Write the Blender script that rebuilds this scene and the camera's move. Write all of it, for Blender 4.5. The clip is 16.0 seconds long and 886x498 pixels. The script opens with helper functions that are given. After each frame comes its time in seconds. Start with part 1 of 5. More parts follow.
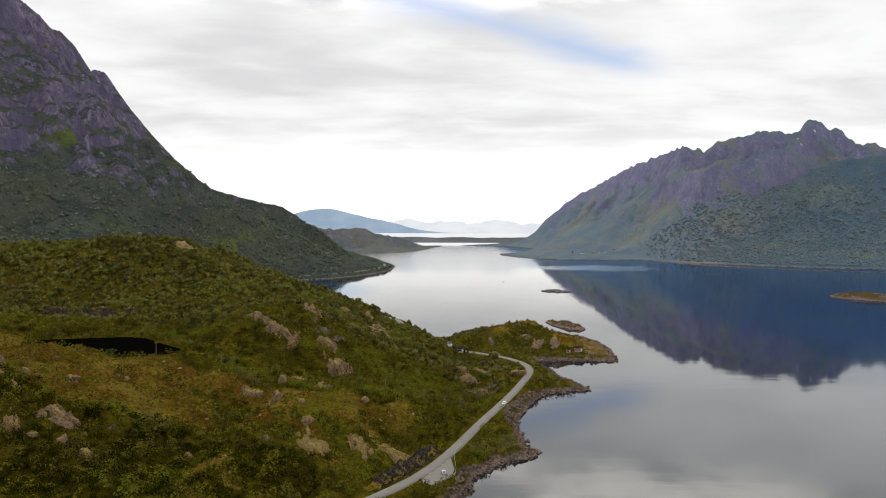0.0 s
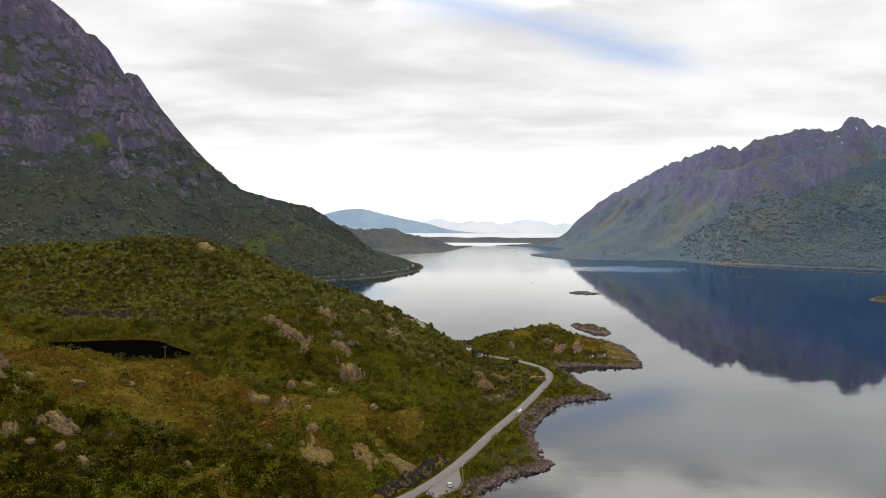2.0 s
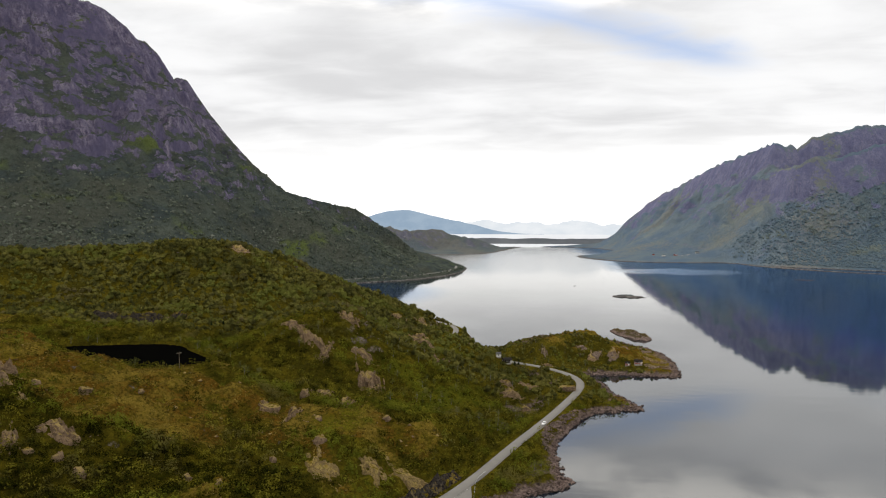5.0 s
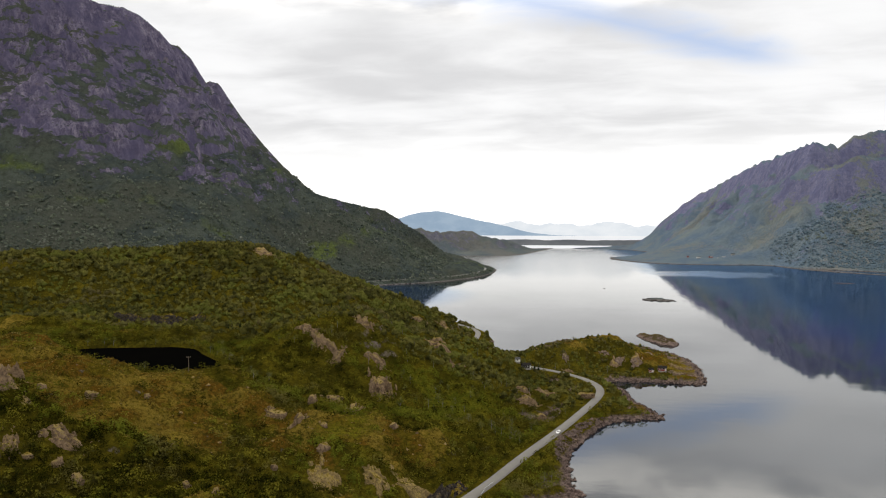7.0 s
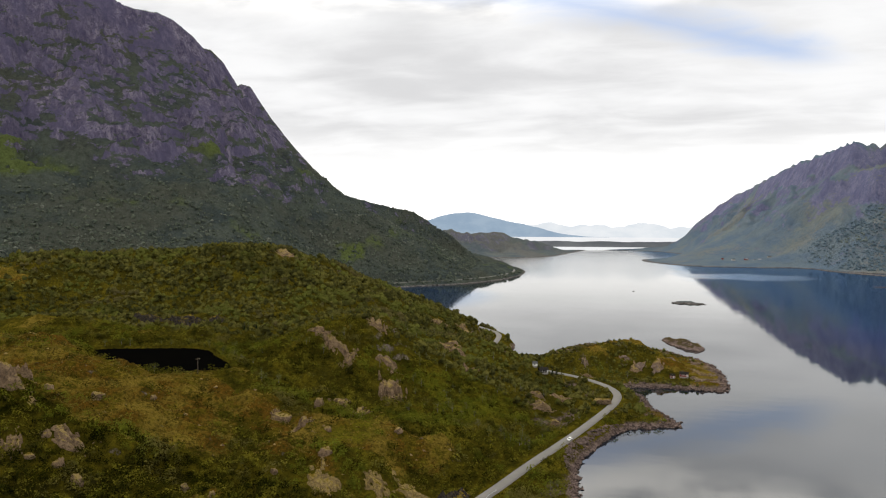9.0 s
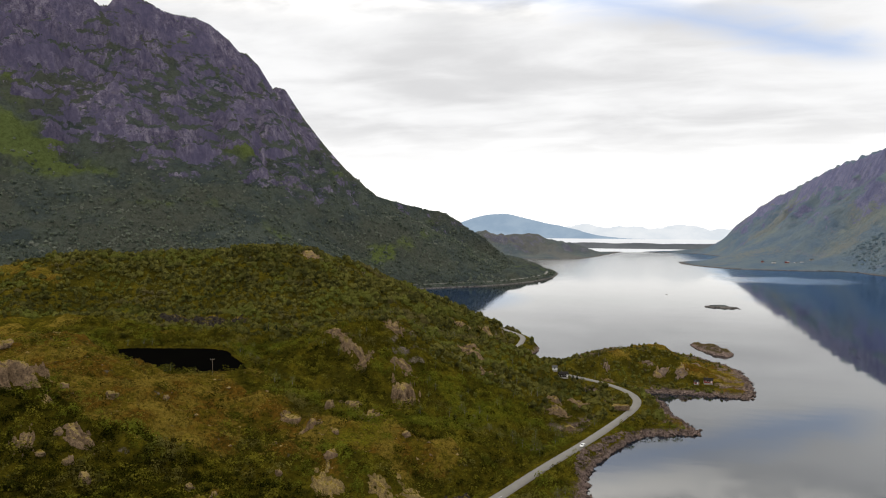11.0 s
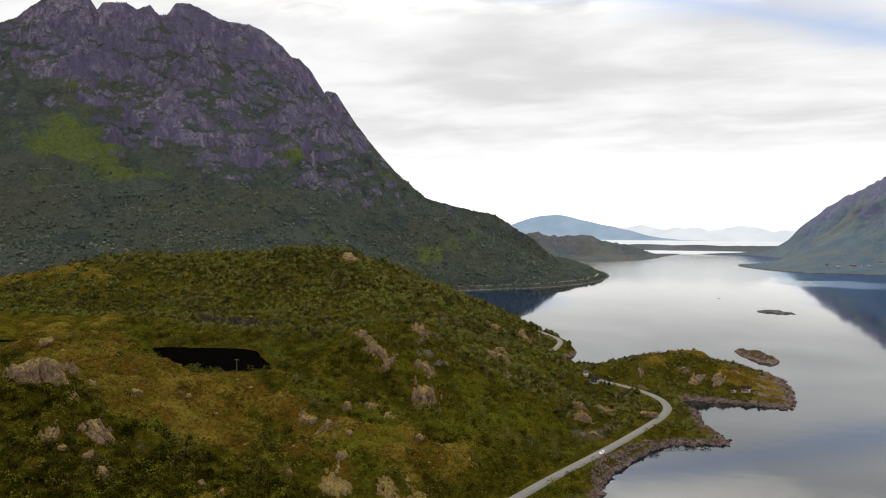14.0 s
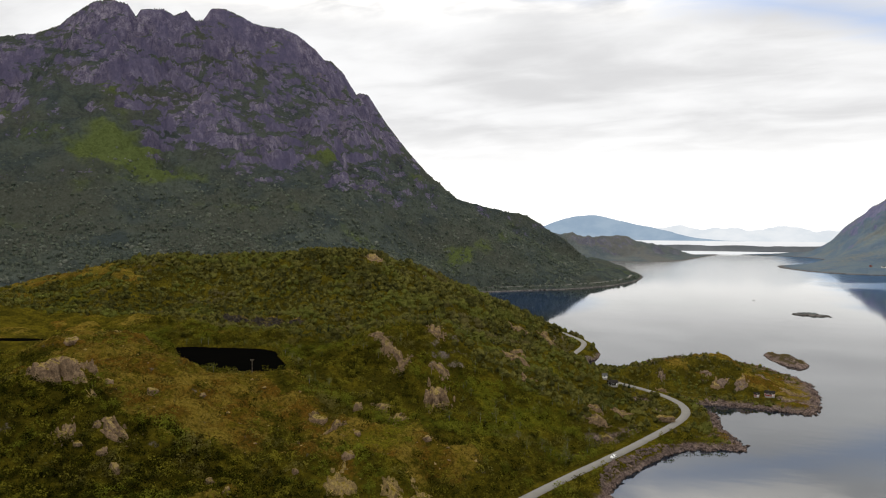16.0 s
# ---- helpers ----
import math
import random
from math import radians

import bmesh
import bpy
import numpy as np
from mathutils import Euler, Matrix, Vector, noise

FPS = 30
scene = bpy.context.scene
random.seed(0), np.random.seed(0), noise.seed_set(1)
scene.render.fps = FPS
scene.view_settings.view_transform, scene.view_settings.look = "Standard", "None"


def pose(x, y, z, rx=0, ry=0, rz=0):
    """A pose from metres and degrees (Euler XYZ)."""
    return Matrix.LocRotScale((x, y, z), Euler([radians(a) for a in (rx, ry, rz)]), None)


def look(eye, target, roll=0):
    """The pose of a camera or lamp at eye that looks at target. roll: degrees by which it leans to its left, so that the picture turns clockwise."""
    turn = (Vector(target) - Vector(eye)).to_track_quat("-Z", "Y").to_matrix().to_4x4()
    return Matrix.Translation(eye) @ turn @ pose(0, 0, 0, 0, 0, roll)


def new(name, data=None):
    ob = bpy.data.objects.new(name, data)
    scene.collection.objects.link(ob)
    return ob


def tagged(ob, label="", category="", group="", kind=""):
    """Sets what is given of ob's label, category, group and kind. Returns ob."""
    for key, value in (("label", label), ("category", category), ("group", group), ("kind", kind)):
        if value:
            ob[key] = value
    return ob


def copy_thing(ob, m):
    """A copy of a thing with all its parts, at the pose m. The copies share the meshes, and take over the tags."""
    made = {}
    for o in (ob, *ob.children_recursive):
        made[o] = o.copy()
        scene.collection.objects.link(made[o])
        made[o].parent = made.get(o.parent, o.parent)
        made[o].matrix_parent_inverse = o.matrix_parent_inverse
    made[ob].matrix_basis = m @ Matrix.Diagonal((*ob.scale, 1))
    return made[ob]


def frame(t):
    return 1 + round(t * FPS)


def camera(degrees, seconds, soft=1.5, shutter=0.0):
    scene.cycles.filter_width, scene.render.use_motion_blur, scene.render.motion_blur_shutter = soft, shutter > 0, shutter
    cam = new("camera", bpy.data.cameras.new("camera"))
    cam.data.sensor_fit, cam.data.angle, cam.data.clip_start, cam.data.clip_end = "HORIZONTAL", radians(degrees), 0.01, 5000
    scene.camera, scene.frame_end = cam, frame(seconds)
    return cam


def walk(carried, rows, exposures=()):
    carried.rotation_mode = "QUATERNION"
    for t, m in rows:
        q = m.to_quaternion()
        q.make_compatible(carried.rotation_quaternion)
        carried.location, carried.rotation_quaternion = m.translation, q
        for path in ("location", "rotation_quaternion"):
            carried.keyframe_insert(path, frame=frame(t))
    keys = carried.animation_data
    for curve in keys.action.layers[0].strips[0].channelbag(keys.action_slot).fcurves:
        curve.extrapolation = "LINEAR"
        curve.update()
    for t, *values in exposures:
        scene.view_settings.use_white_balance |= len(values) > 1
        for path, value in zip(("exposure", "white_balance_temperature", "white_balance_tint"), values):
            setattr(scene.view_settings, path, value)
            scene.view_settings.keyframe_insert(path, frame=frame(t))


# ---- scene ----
import functools
from math import atan2, cos, exp, pi, sin, sqrt, tan

# ---------------------------------------------------------------- camera
cam = camera(64.74, 16.0, soft=1.1)
PATH = [  # seconds, place, turn about x, y and z
    (0, 0.00, 0.00, 112.00, 88.412, -0.202, 0.000),
    (1, 5.44, 4.97, 113.22, 88.365, -0.239, 1.302),
    (2, 10.95, 10.31, 113.89, 88.382, -0.222, 2.655),
    (3, 16.33, 15.17, 114.49, 88.408, -0.179, 3.985),
    (4, 21.32, 20.69, 115.24, 88.405, -0.192, 5.314),
    (6.5, 34.29, 33.13, 116.99, 88.500, -0.154, 8.693),
    (7.5, 40.20, 37.01, 117.61, 88.537, -0.186, 10.061),
    (9, 49.19, 41.74, 118.29, 88.597, -0.273, 12.087),
    (11.5, 65.23, 46.73, 119.89, 88.677, -0.456, 15.872),
    (12.5, 71.66, 48.49, 120.28, 88.714, -0.481, 17.396),
    (13.5, 78.16, 50.17, 120.96, 88.712, -0.493, 18.913),
    (14.5, 84.72, 51.67, 121.66, 88.712, -0.505, 20.422),
    (15.5, 91.51, 53.22, 122.29, 88.723, -0.486, 21.894),
    (16, 94.97, 53.98, 122.70, 88.712, -0.449, 22.627),
]
walk(cam, [(t, pose(x, y, z, rx, ry, rz)) for t, x, y, z, rx, ry, rz in PATH])

# ---------------------------------------------------------------- node helper
class Nodes:
    """Short calls for building a node tree."""

    def __init__(self, tree):
        self.tree = tree
        tree.nodes.clear()

    def add(self, kind, *ins, **props):
        node = self.tree.nodes.new(kind)
        named = props.pop("ins", {})
        for key, value in props.items():
            setattr(node, key, value)
        for key, value in list(enumerate(ins)) + list(named.items()):
            if value is None:
                continue
            if isinstance(value, bpy.types.NodeSocket):
                self.tree.links.new(value, node.inputs[key])
            else:
                node.inputs[key].default_value = value
        return node

    def math(self, op, a, b=None, c=None, clamp=False):
        return self.add("ShaderNodeMath", a, b, c, operation=op, use_clamp=clamp).outputs[0]

    def vmath(self, op, a, b=None):
        return self.add("ShaderNodeVectorMath", a, b, operation=op).outputs[0]

    def scale(self, vec, xyz):
        return self.vmath("MULTIPLY", vec, xyz)

    def noise(self, vec, scale, detail=4.0, rough=0.55, dist=0.0):
        return self.add("ShaderNodeTexNoise", ins={"Vector": vec, "Scale": scale, "Detail": detail, "Roughness": rough,
                                                   "Distortion": dist}).outputs["Fac"]

    def steps(self, value, lo, hi, a=0.0, b=1.0):
        return self.add("ShaderNodeMapRange", value, lo, hi, a, b, interpolation_type="SMOOTHSTEP").outputs[0]

    def mix(self, fac, a, b, blend="MIX"):
        node = self.tree.nodes.new("ShaderNodeMix")
        node.data_type, node.blend_type = "RGBA", blend
        for key, value in ((0, fac), (6, a), (7, b)):
            if isinstance(value, bpy.types.NodeSocket):
                self.tree.links.new(value, node.inputs[key])
            elif key == 0:
                node.inputs[key].default_value = value
            else:
                node.inputs[key].default_value = (*value, 1.0)
        return node.outputs[2]


# ---------------------------------------------------------------- sky and sun
SUN_TURN, SUN_HIGH = -0.55, 0.60  # radians: to the west of ahead, above the horizon
world = bpy.data.worlds.new("overcast_sky")
scene.world = world
world.use_nodes = True
N = Nodes(world.node_tree)
sky = N.add("ShaderNodeTexSky", sky_type="NISHITA", sun_disc=False, sun_elevation=SUN_HIGH, sun_rotation=SUN_TURN,
            altitude=100.0, air_density=1.0, dust_density=1.5, ozone_density=2.0)
way = N.add("ShaderNodeTexCoord").outputs["Generated"]
part_xyz = N.add("ShaderNodeSeparateXYZ", way)
high = N.math("ABSOLUTE", part_xyz.outputs[2])
up_way = N.add("ShaderNodeCombineXYZ", part_xyz.outputs[0], part_xyz.outputs[1], high).outputs[0]
N.tree.links.new(up_way, sky.inputs[0])
below = N.math("ADD", high, 0.12)
flat = N.add("ShaderNodeCombineXYZ", N.math("DIVIDE", part_xyz.outputs[0], below), N.math("DIVIDE", part_xyz.outputs[1], below), 0.0).outputs[0]
sheet = N.noise(N.scale(flat, (0.55, 0.75, 1.0)), 0.95, 4.0, 0.5, 0.5)
wisps = N.noise(N.scale(flat, (1.0, 1.7, 1.0)), 1.9, 6.0, 0.55, 0.4)
grey = N.math("ADD", N.math("MULTIPLY", sheet, 0.68), N.math("MULTIPLY", wisps, 0.32))
cloud = N.mix(N.steps(grey, 0.39, 0.61), (0.98, 0.98, 0.985), (0.73, 0.73, 0.74))
billow = N.noise(N.scale(flat, (0.9, 1.3, 1.0)), 1.9, 5.0, 0.55, 0.3)
overhead = N.mix(N.steps(billow, 0.40, 0.60), (1.95, 1.88, 1.76), (0.70, 0.70, 0.71))
cloud = N.mix(N.steps(high, 0.27, 0.36), cloud, overhead)
cloud = N.mix(N.steps(high, 0.02, 0.17, 1.0, 0.0), cloud, (1.36, 1.35, 1.33))
# the long gap in the clouds through which the blue sky shows
fx = N.add("ShaderNodeSeparateXYZ", flat)
along = N.math("ADD", N.math("MULTIPLY", fx.outputs[0], 0.843), N.math("MULTIPLY", N.math("SUBTRACT", fx.outputs[1], 2.29), 0.538))
across = N.math("ADD", N.math("MULTIPLY", fx.outputs[0], -0.538), N.math("MULTIPLY", N.math("SUBTRACT", fx.outputs[1], 2.29), 0.843))
ragged = N.math("ADD", N.math("ABSOLUTE", across), N.math("MULTIPLY", N.math("SUBTRACT", wisps, 0.5), 0.35))
gap = N.math("MULTIPLY", N.steps(ragged, 0.0, 0.19, 1.0, 0.0), N.math("MULTIPLY", N.steps(along, -2.1, -0.7), N.steps(along, 0.75, 1.15, 1.0, 0.0)))
clear = N.mix(1.0, N.scale(sky.outputs[0], (0.10, 0.10, 0.10)), (1.0, 1.05, 1.2), "MULTIPLY")
veiled = N.mix(0.72, clear, (0.46, 0.60, 0.88))
colour = N.mix(N.math("MULTIPLY", gap, 0.76), cloud, veiled)
back = N.add("ShaderNodeBackground", colour, 1.0)
N.tree.links.new(back.outputs[0], N.add("ShaderNodeOutputWorld").inputs[0])

sun = new("sun", bpy.data.lights.new("sun", "SUN"))
sun.data.energy, sun.data.angle, sun.data.color = 1.5, radians(12), (1.0, 0.95, 0.87)
sun.matrix_world = look((0, 0, 900), (-900 * sin(SUN_TURN), -900 * cos(SUN_TURN), 900 - 900 * tan(SUN_HIGH)))

# ---------------------------------------------------------------- the lie of the land
def lattice(ix, iy, seed):
    h = (ix.astype(np.int64) * 374761393 + iy.astype(np.int64) * 668265263 + seed * 974634777) & 0x7FFFFFFF
    h = ((h ^ (h >> 13)) * 1274126177) & 0x7FFFFFFF
    h = ((h ^ (h >> 16)) * 2246822519) & 0x7FFFFFFF
    return (h % 65536) / 65536.0 * 2 * pi


def perlin(x, y, seed=0):
    """Gradient noise, about -0.7 to 0.7."""
    x, y = np.asarray(x, float), np.asarray(y, float)
    ix, iy = np.floor(x), np.floor(y)
    fx, fy = x - ix, y - iy
    u, v = fx * fx * fx * (fx * (fx * 6 - 15) + 10), fy * fy * fy * (fy * (fy * 6 - 15) + 10)

    def corner(dx, dy):
        a = lattice(ix + dx, iy + dy, seed)
        return np.cos(a) * (fx - dx) + np.sin(a) * (fy - dy)
    low = corner(0, 0) * (1 - u) + corner(1, 0) * u
    return low * (1 - v) + (corner(0, 1) * (1 - u) + corner(1, 1) * u) * v


def fbm(x, y, seed=0, octaves=5, gain=0.5):
    total, size, freq = 0.0, 1.0, 1.0
    for k in range(octaves):
        total = total + size * perlin(np.asarray(x) * freq, np.asarray(y) * freq, seed + k)
        size, freq = size * gain, freq * 2.03
    return total


def ridged(x, y, seed=0, octaves=4, gain=0.5):
    total, size, freq = 0.0, 1.0, 1.0
    for k in range(octaves):
        total = total + size * (1 - 2.2 * np.abs(perlin(np.asarray(x) * freq, np.asarray(y) * freq, seed + k)))
        size, freq = size * gain, freq * 2.07
    return total


def ease(v, lo, hi):
    k = np.clip((v - lo) / (hi - lo), 0, 1)
    return k * k * (3 - 2 * k)


def rounded(points, closed, times=2):
    pts = [tuple(map(float, p)) for p in points]
    for _ in range(times):
        out = [] if closed else [pts[0]]
        for a, b in zip(pts, pts[1:] + (pts[:1] if closed else [])):
            out += [tuple(0.75 * p + 0.25 * q for p, q in zip(a, b)), tuple(0.25 * p + 0.75 * q for p, q in zip(a, b))]
        pts = out if closed else out + [pts[-1]]
    return np.array(pts)


def near_line(x, y, pts, closed=False):
    """Distance to a line, the share of the way along it in numbers of points, and the side."""
    best, where, side = np.full(np.shape(x), 1e9), np.zeros(np.shape(x)), np.zeros(np.shape(x))
    n = len(pts)
    for i in range(n if closed else n - 1):
        ax, ay = pts[i][0], pts[i][1]
        bx, by = pts[(i + 1) % n][0] - ax, pts[(i + 1) % n][1] - ay
        t = np.clip(((x - ax) * bx + (y - ay) * by) / (bx * bx + by * by + 1e-9), 0, 1)
        d = np.hypot(x - ax - t * bx, y - ay - t * by)
        closer = d < best
        best, where = np.where(closer, d, best), np.where(closer, i + t, where)
        side = np.where(closer, np.sign((x - ax) * by - (y - ay) * bx), side)
    return best, where, side


def inside(x, y, pts):
    odd = np.zeros(np.shape(x), bool)
    n = len(pts)
    for i in range(n):
        (ax, ay), (bx, by) = pts[i][:2], pts[(i + 1) % n][:2]
        if ay != by:
            odd ^= ((ay > y) != (by > y)) & (x < (bx - ax) * (y - ay) / (by - ay) + ax)
    return odd


def shore_gap(x, y, pts, ragged=3.0, size=16.0, seed=3):
    """Metres inland from a closed shore line, negative in the water."""
    d = near_line(x, y, pts, True)[0]
    d = np.where(inside(x, y, pts), d, -d)
    return d + ragged * fbm(x / size, y / size, seed, 4)


def ridge_height(x, y, ridge, base, share, rough, seed, gully=70.0, lean=(0.6, 0.8), sink=0.0, broken=1.0, terrace=0.0):
    """A mountain below a crest line with heights: broad spurs, gullies down its flanks, ledges and a broken crest.
    lean: the way the crest runs."""
    z, top, s = np.full(np.shape(x), -1e9), np.zeros(np.shape(x)), np.zeros(np.shape(x))
    run, crest = 0.0, np.full(np.shape(x), 1e9)
    for (ax, ay, ah), (bx, by, bh) in zip(ridge, ridge[1:]):
        ux, uy = bx - ax, by - ay
        long = sqrt(ux * ux + uy * uy)
        t = np.clip(((x - ax) * ux + (y - ay) * uy) / long ** 2, 0, 1)
        di, hi = np.hypot(x - ax - t * ux, y - ay - t * uy), ah + (bh - ah) * t
        zi = (hi + sink) * np.exp(-di / (base + share * hi)) - sink
        more, crest = zi > z, np.minimum(crest, di)
        z, top, s = np.where(more, zi, z), np.where(more, hi, top), np.where(more, run + t * long, s)
        run += long
    d = crest
    reach = base + share * top
    steep = np.clip(z / reach, 0, 1.6)
    wx, wy = x + 26 * fbm(x / 120, y / 120, seed + 7, 3), y + 26 * fbm(x / 120, y / 120, seed + 8, 3)
    u, v = wx * lean[0] + wy * lean[1], wx * lean[1] - wy * lean[0]
    cut = 0.6 - ridged(u / gully, v / (gully * 4.5), seed, 4, 0.5)
    spur = ridged(wx / 330, wy / 330, seed + 20, 2) - 0.5
    block = 0.6 - ridged(wx / 120, wy / 120, seed + 24, 4)
    z = z + rough * steep * (17 * cut * ease(d, 15, 80) + 52 * spur * ease(d, 10, 150) + 15 * block * ease(d, 8, 70))
    patch = ease(fbm(wx / 210, wy / 210, seed + 50, 3), -0.30, 0.12)
    for tall, phase, deep in ((64.0, 1.6, 0.95), (23.0, 2.4, 0.80)):
        shelf = z / tall + phase * fbm(wx / 170, wy / 170, seed + 32 + int(tall), 4)
        z = z + rough * terrace * deep * tall / (2 * pi) * np.sin(2 * pi * shelf) * patch * ease(z, 150, 260) * ease(d, 12, 70)
    z = z + rough * steep * (2.4 * fbm(x / 18, y / 18, seed + 40, 3) * (0.25 + 0.75 * ease(d, 4, 40)) + 7.5 * (0.6 - ridged(u / 26, v / 60, seed + 44, 2)) * patch * ease(d, 12, 60))
    crown = np.exp(-(d / 60) ** 2) * np.clip(top / 300, 0, 1) * rough * broken
    return z + crown * (9 * np.tanh(4 * perlin(s / 70, s * 0 + seed, seed + 5)) + 4 * np.tanh(3 * perlin(s / 26, s * 0, seed + 6)))


# shores
SHORE_NEAR = [(-400, -900), (-150, -400), (-60, 60), (-30, 180), (-8, 250), (8, 290), (14, 310), (25, 329), (44, 338), (48, 350), (42, 374),
              (41, 407), (49, 437), (68, 474), (97, 483), (104, 489), (97, 510), (88, 528), (86, 560), (76, 578), (78, 594),
              (100, 593), (126, 594), (147, 588), (152, 612), (157, 660), (152, 712), (140, 735), (120, 765), (92, 790),
              (60, 800), (30, 780), (12, 735), (4, 700)]
SHORE_FAR = [(-10, 690), (-26, 702), (-40, 724), (-30, 742), (-29, 770), (-48, 815), (-62, 858), (-110, 910), (-190, 985), (-300, 1110), (-400, 1260),
             (-420, 1380), (-380, 1425), (-300, 1535), (-237, 1590), (-174, 1738), (-145, 1885), (-139, 2100), (-176, 2320),
             (-230, 2480), (-310, 2910), (-420, 3100), (-700, 3300), (-4200, 3500), (-4200, -900)]
SHORE = np.concatenate([rounded(SHORE_NEAR + SHORE_FAR, True, 2)])
ROAD = rounded([(-210, 60), (-120, 160), (-62, 232), (-28, 275), (-10, 300), (5, 335), (21, 385), (39, 434), (55, 484), (66, 522),
                (68, 550), (58, 577), (38, 600), (18, 613), (-8, 632), (-32, 654), (-45, 678), (-44, 740), (-47, 785), (-60, 812),
                (-100, 870), (-170, 945)], False, 3)
PROMONTORY_ROAD = rounded([(-400, 1462), (-322, 1548), (-258, 1612), (-200, 1742), (-172, 1885), (-166, 2010), (-178, 2110)], False, 3)
ROAD_HALF = 2.6
LAYBY = [(-9.6, 294), (-4, 290), (4, 300), (5.5, 310), (3.4, 331)]
POND = rounded([(-266, 432), (-236, 441), (-206, 450), (-190, 446), (-173, 426), (-142, 394), (-150, 383), (-170, 375), (-192, 374), (-206, 379), (-228, 397), (-250, 416)], True, 2)
TARN = rounded([(-400, 368), (-362, 376), (-336, 392), (-328, 404), (-350, 402), (-385, 390)], True, 2)
POND_Z, TARN_Z = 42.0, 46.0
RIDGE_WEST = [(-2300, 900, 600), (-1800, 1080, 600), (-1532, 1199, 586), (-1473, 1240, 596), (-1426, 1272, 620), (-1395, 1293, 655), (-1360, 1312, 684), (-1331, 1328, 686), (-1290, 1350, 679),
              (-1274, 1365, 646), (-1267, 1372, 669), (-1229, 1407, 676), (-1212, 1423, 664), (-1190, 1443, 677), (-1176, 1457, 657), (-1157, 1475, 662), (-1146, 1485, 690),
              (-1121, 1509, 695), (-1096, 1534, 680), (-1071, 1559, 666), (-1021, 1613, 661), (-990, 1646, 645), (-965, 1674, 622)]
RIDGE_SHOULDER = [(-949, 1703, 594), (-938, 1728, 592), (-925, 1757, 572), (-915, 1782, 540), (-905, 1804, 512), (-898, 1809, 517), (-876, 1819, 513), (-857, 1822, 486), (-824, 1828, 430), (-788, 1832, 386), (-764, 1834, 338),
                  (-726, 1838, 298), (-689, 1842, 264), (-649, 1849, 236), (-588, 1864, 206), (-536, 1960, 191), (-491, 2037, 177), (-474, 2065, 168), (-444, 2088, 149), (-408, 2085, 122), (-356, 2075, 106), (-300, 2040, 80), (-255, 2010, 48)]
# knolls and hollows: x, y, height, half-widths along and across, turn in degrees
KNOLLS = [
    (-282, 760, 51, 95, 70, 15), (-400, 740, 22, 90, 70, 0), (-510, 660, 41, 80, 80, 0), (-620, 600, 13, 90, 90, 0),
    (-110, 505, 29, 38, 50, 10), (-64, 430, -3, 32, 36, 0), (-200, 290, 24, 38, 40, 0), (-256, 372, 19, 38, 34, 0),
    (-190, 405, 1, 50, 30, 30), (-100, 360, 5, 40, 26, 0), (-165, 352, 5, 45, 14, 15), (-110, 280, -3, 40, 32, 0), (-40, 320, -2, 32, 34, 0),
    (-230, 580, 7, 60, 50, 0), (-255, 650, 13, 60, 45, 0), (-300, 480, 12, 70, 50, 0), (-50, 610, 2, 34, 36, -40),
    (-75, 760, 7, 26, 40, 0),
]
LOW_KNOLLS = [
    (-165, 810, -2, 50, 50, 0), (-10, 470, -8, 36, 46, 0), (-140, 225, -4, 60, 40, 0),
    (-420, 400, 7, 80, 90, 0), (-600, 950, 13, 160, 140, 0), (-300, 950, 18, 120, 80, 0), (-300, 150, -2, 100, 80, 0),
    (-600, 300, 16, 140, 140, 0), (-150, 660, 9, 50, 60, 0), (20, 585, -8, 24, 24, 0), (18, 540, -7, 30, 28, 0), (75, 728, -2, 42, 55, 0),
    (120, 650, 2, 40, 35, 0),
]


# open heath (above nought) and thick scrub (below): x, y, half-widths, turn in degrees, weight
OPEN_HEATH = [
    (-166, 311, 22, 14, 20, 0.8), (-118, 316, 22, 11, 20, 0.7), (-133, 356, 26, 10, 10, 0.7), (-92, 350, 30, 12, 5, 0.9), (-138, 302, 15, 8, 0, 0.6), (-42, 355, 24, 13, 0, 0.9), (-262, 388, 24, 20, 30, 0.6),
    (-225, 318, 22, 16, 30, 0.7), (-60, 312, 10, 9, 0, 0.5), (-24, 328, 10, 9, 0, 0.4), (-110, 470, 12, 24, 10, 0.5), (-97, 508, 20, 10, 0, 0.5), (-64, 428, 10, 9, 0, 0.5), (-160, 335, 60, 30, 15, 0.25),
]
FAR_HEATH = [
    (-545, 600, 40, 14, 0, 0.7), (-349, 416, 40, 20, 0, 0.6), (-282, 745, 60, 26, 10, 0.6), (-66, 733, 34, 22, 0, 1.1), (92, 644, 40, 30, 0, 0.45), (140, 655, 18, 40, 0, 0.9), (80, 715, 26, 14, 0, 0.5),
]
SCRUB_HOLLOWS = [
    (-134, 278, 24, 13, 0, -0.9), (-142, 250, 30, 17, 0, -0.9), (-88, 392, 17, 16, 0, -0.9), (-50, 326, 8, 9, 0, -0.8), (-243, 430, 46, 12, 15, -0.7), (-124, 440, 20, 24, 0, -0.7), (-160, 420, 12, 24, 0, -0.6),
    (-203, 540, 28, 16, 0, -0.8), (-23, 436, 28, 32, 0, -0.2), (17, 428, 16, 46, -10, -0.8), (13, 345, 9, 26, -10, -0.9), (-90, 372, 10, 8, 0, -0.4),
]
NECK_SCRUB = [(44, 622, 20, 12, 0, -0.6), (42, 650, 26, 14, 0, -0.3), (62, 606, 34, 7, 0, -0.8), (88, 657, 20, 8, 0, -0.7), (66, 622, 24, 7, 0, -0.7)]
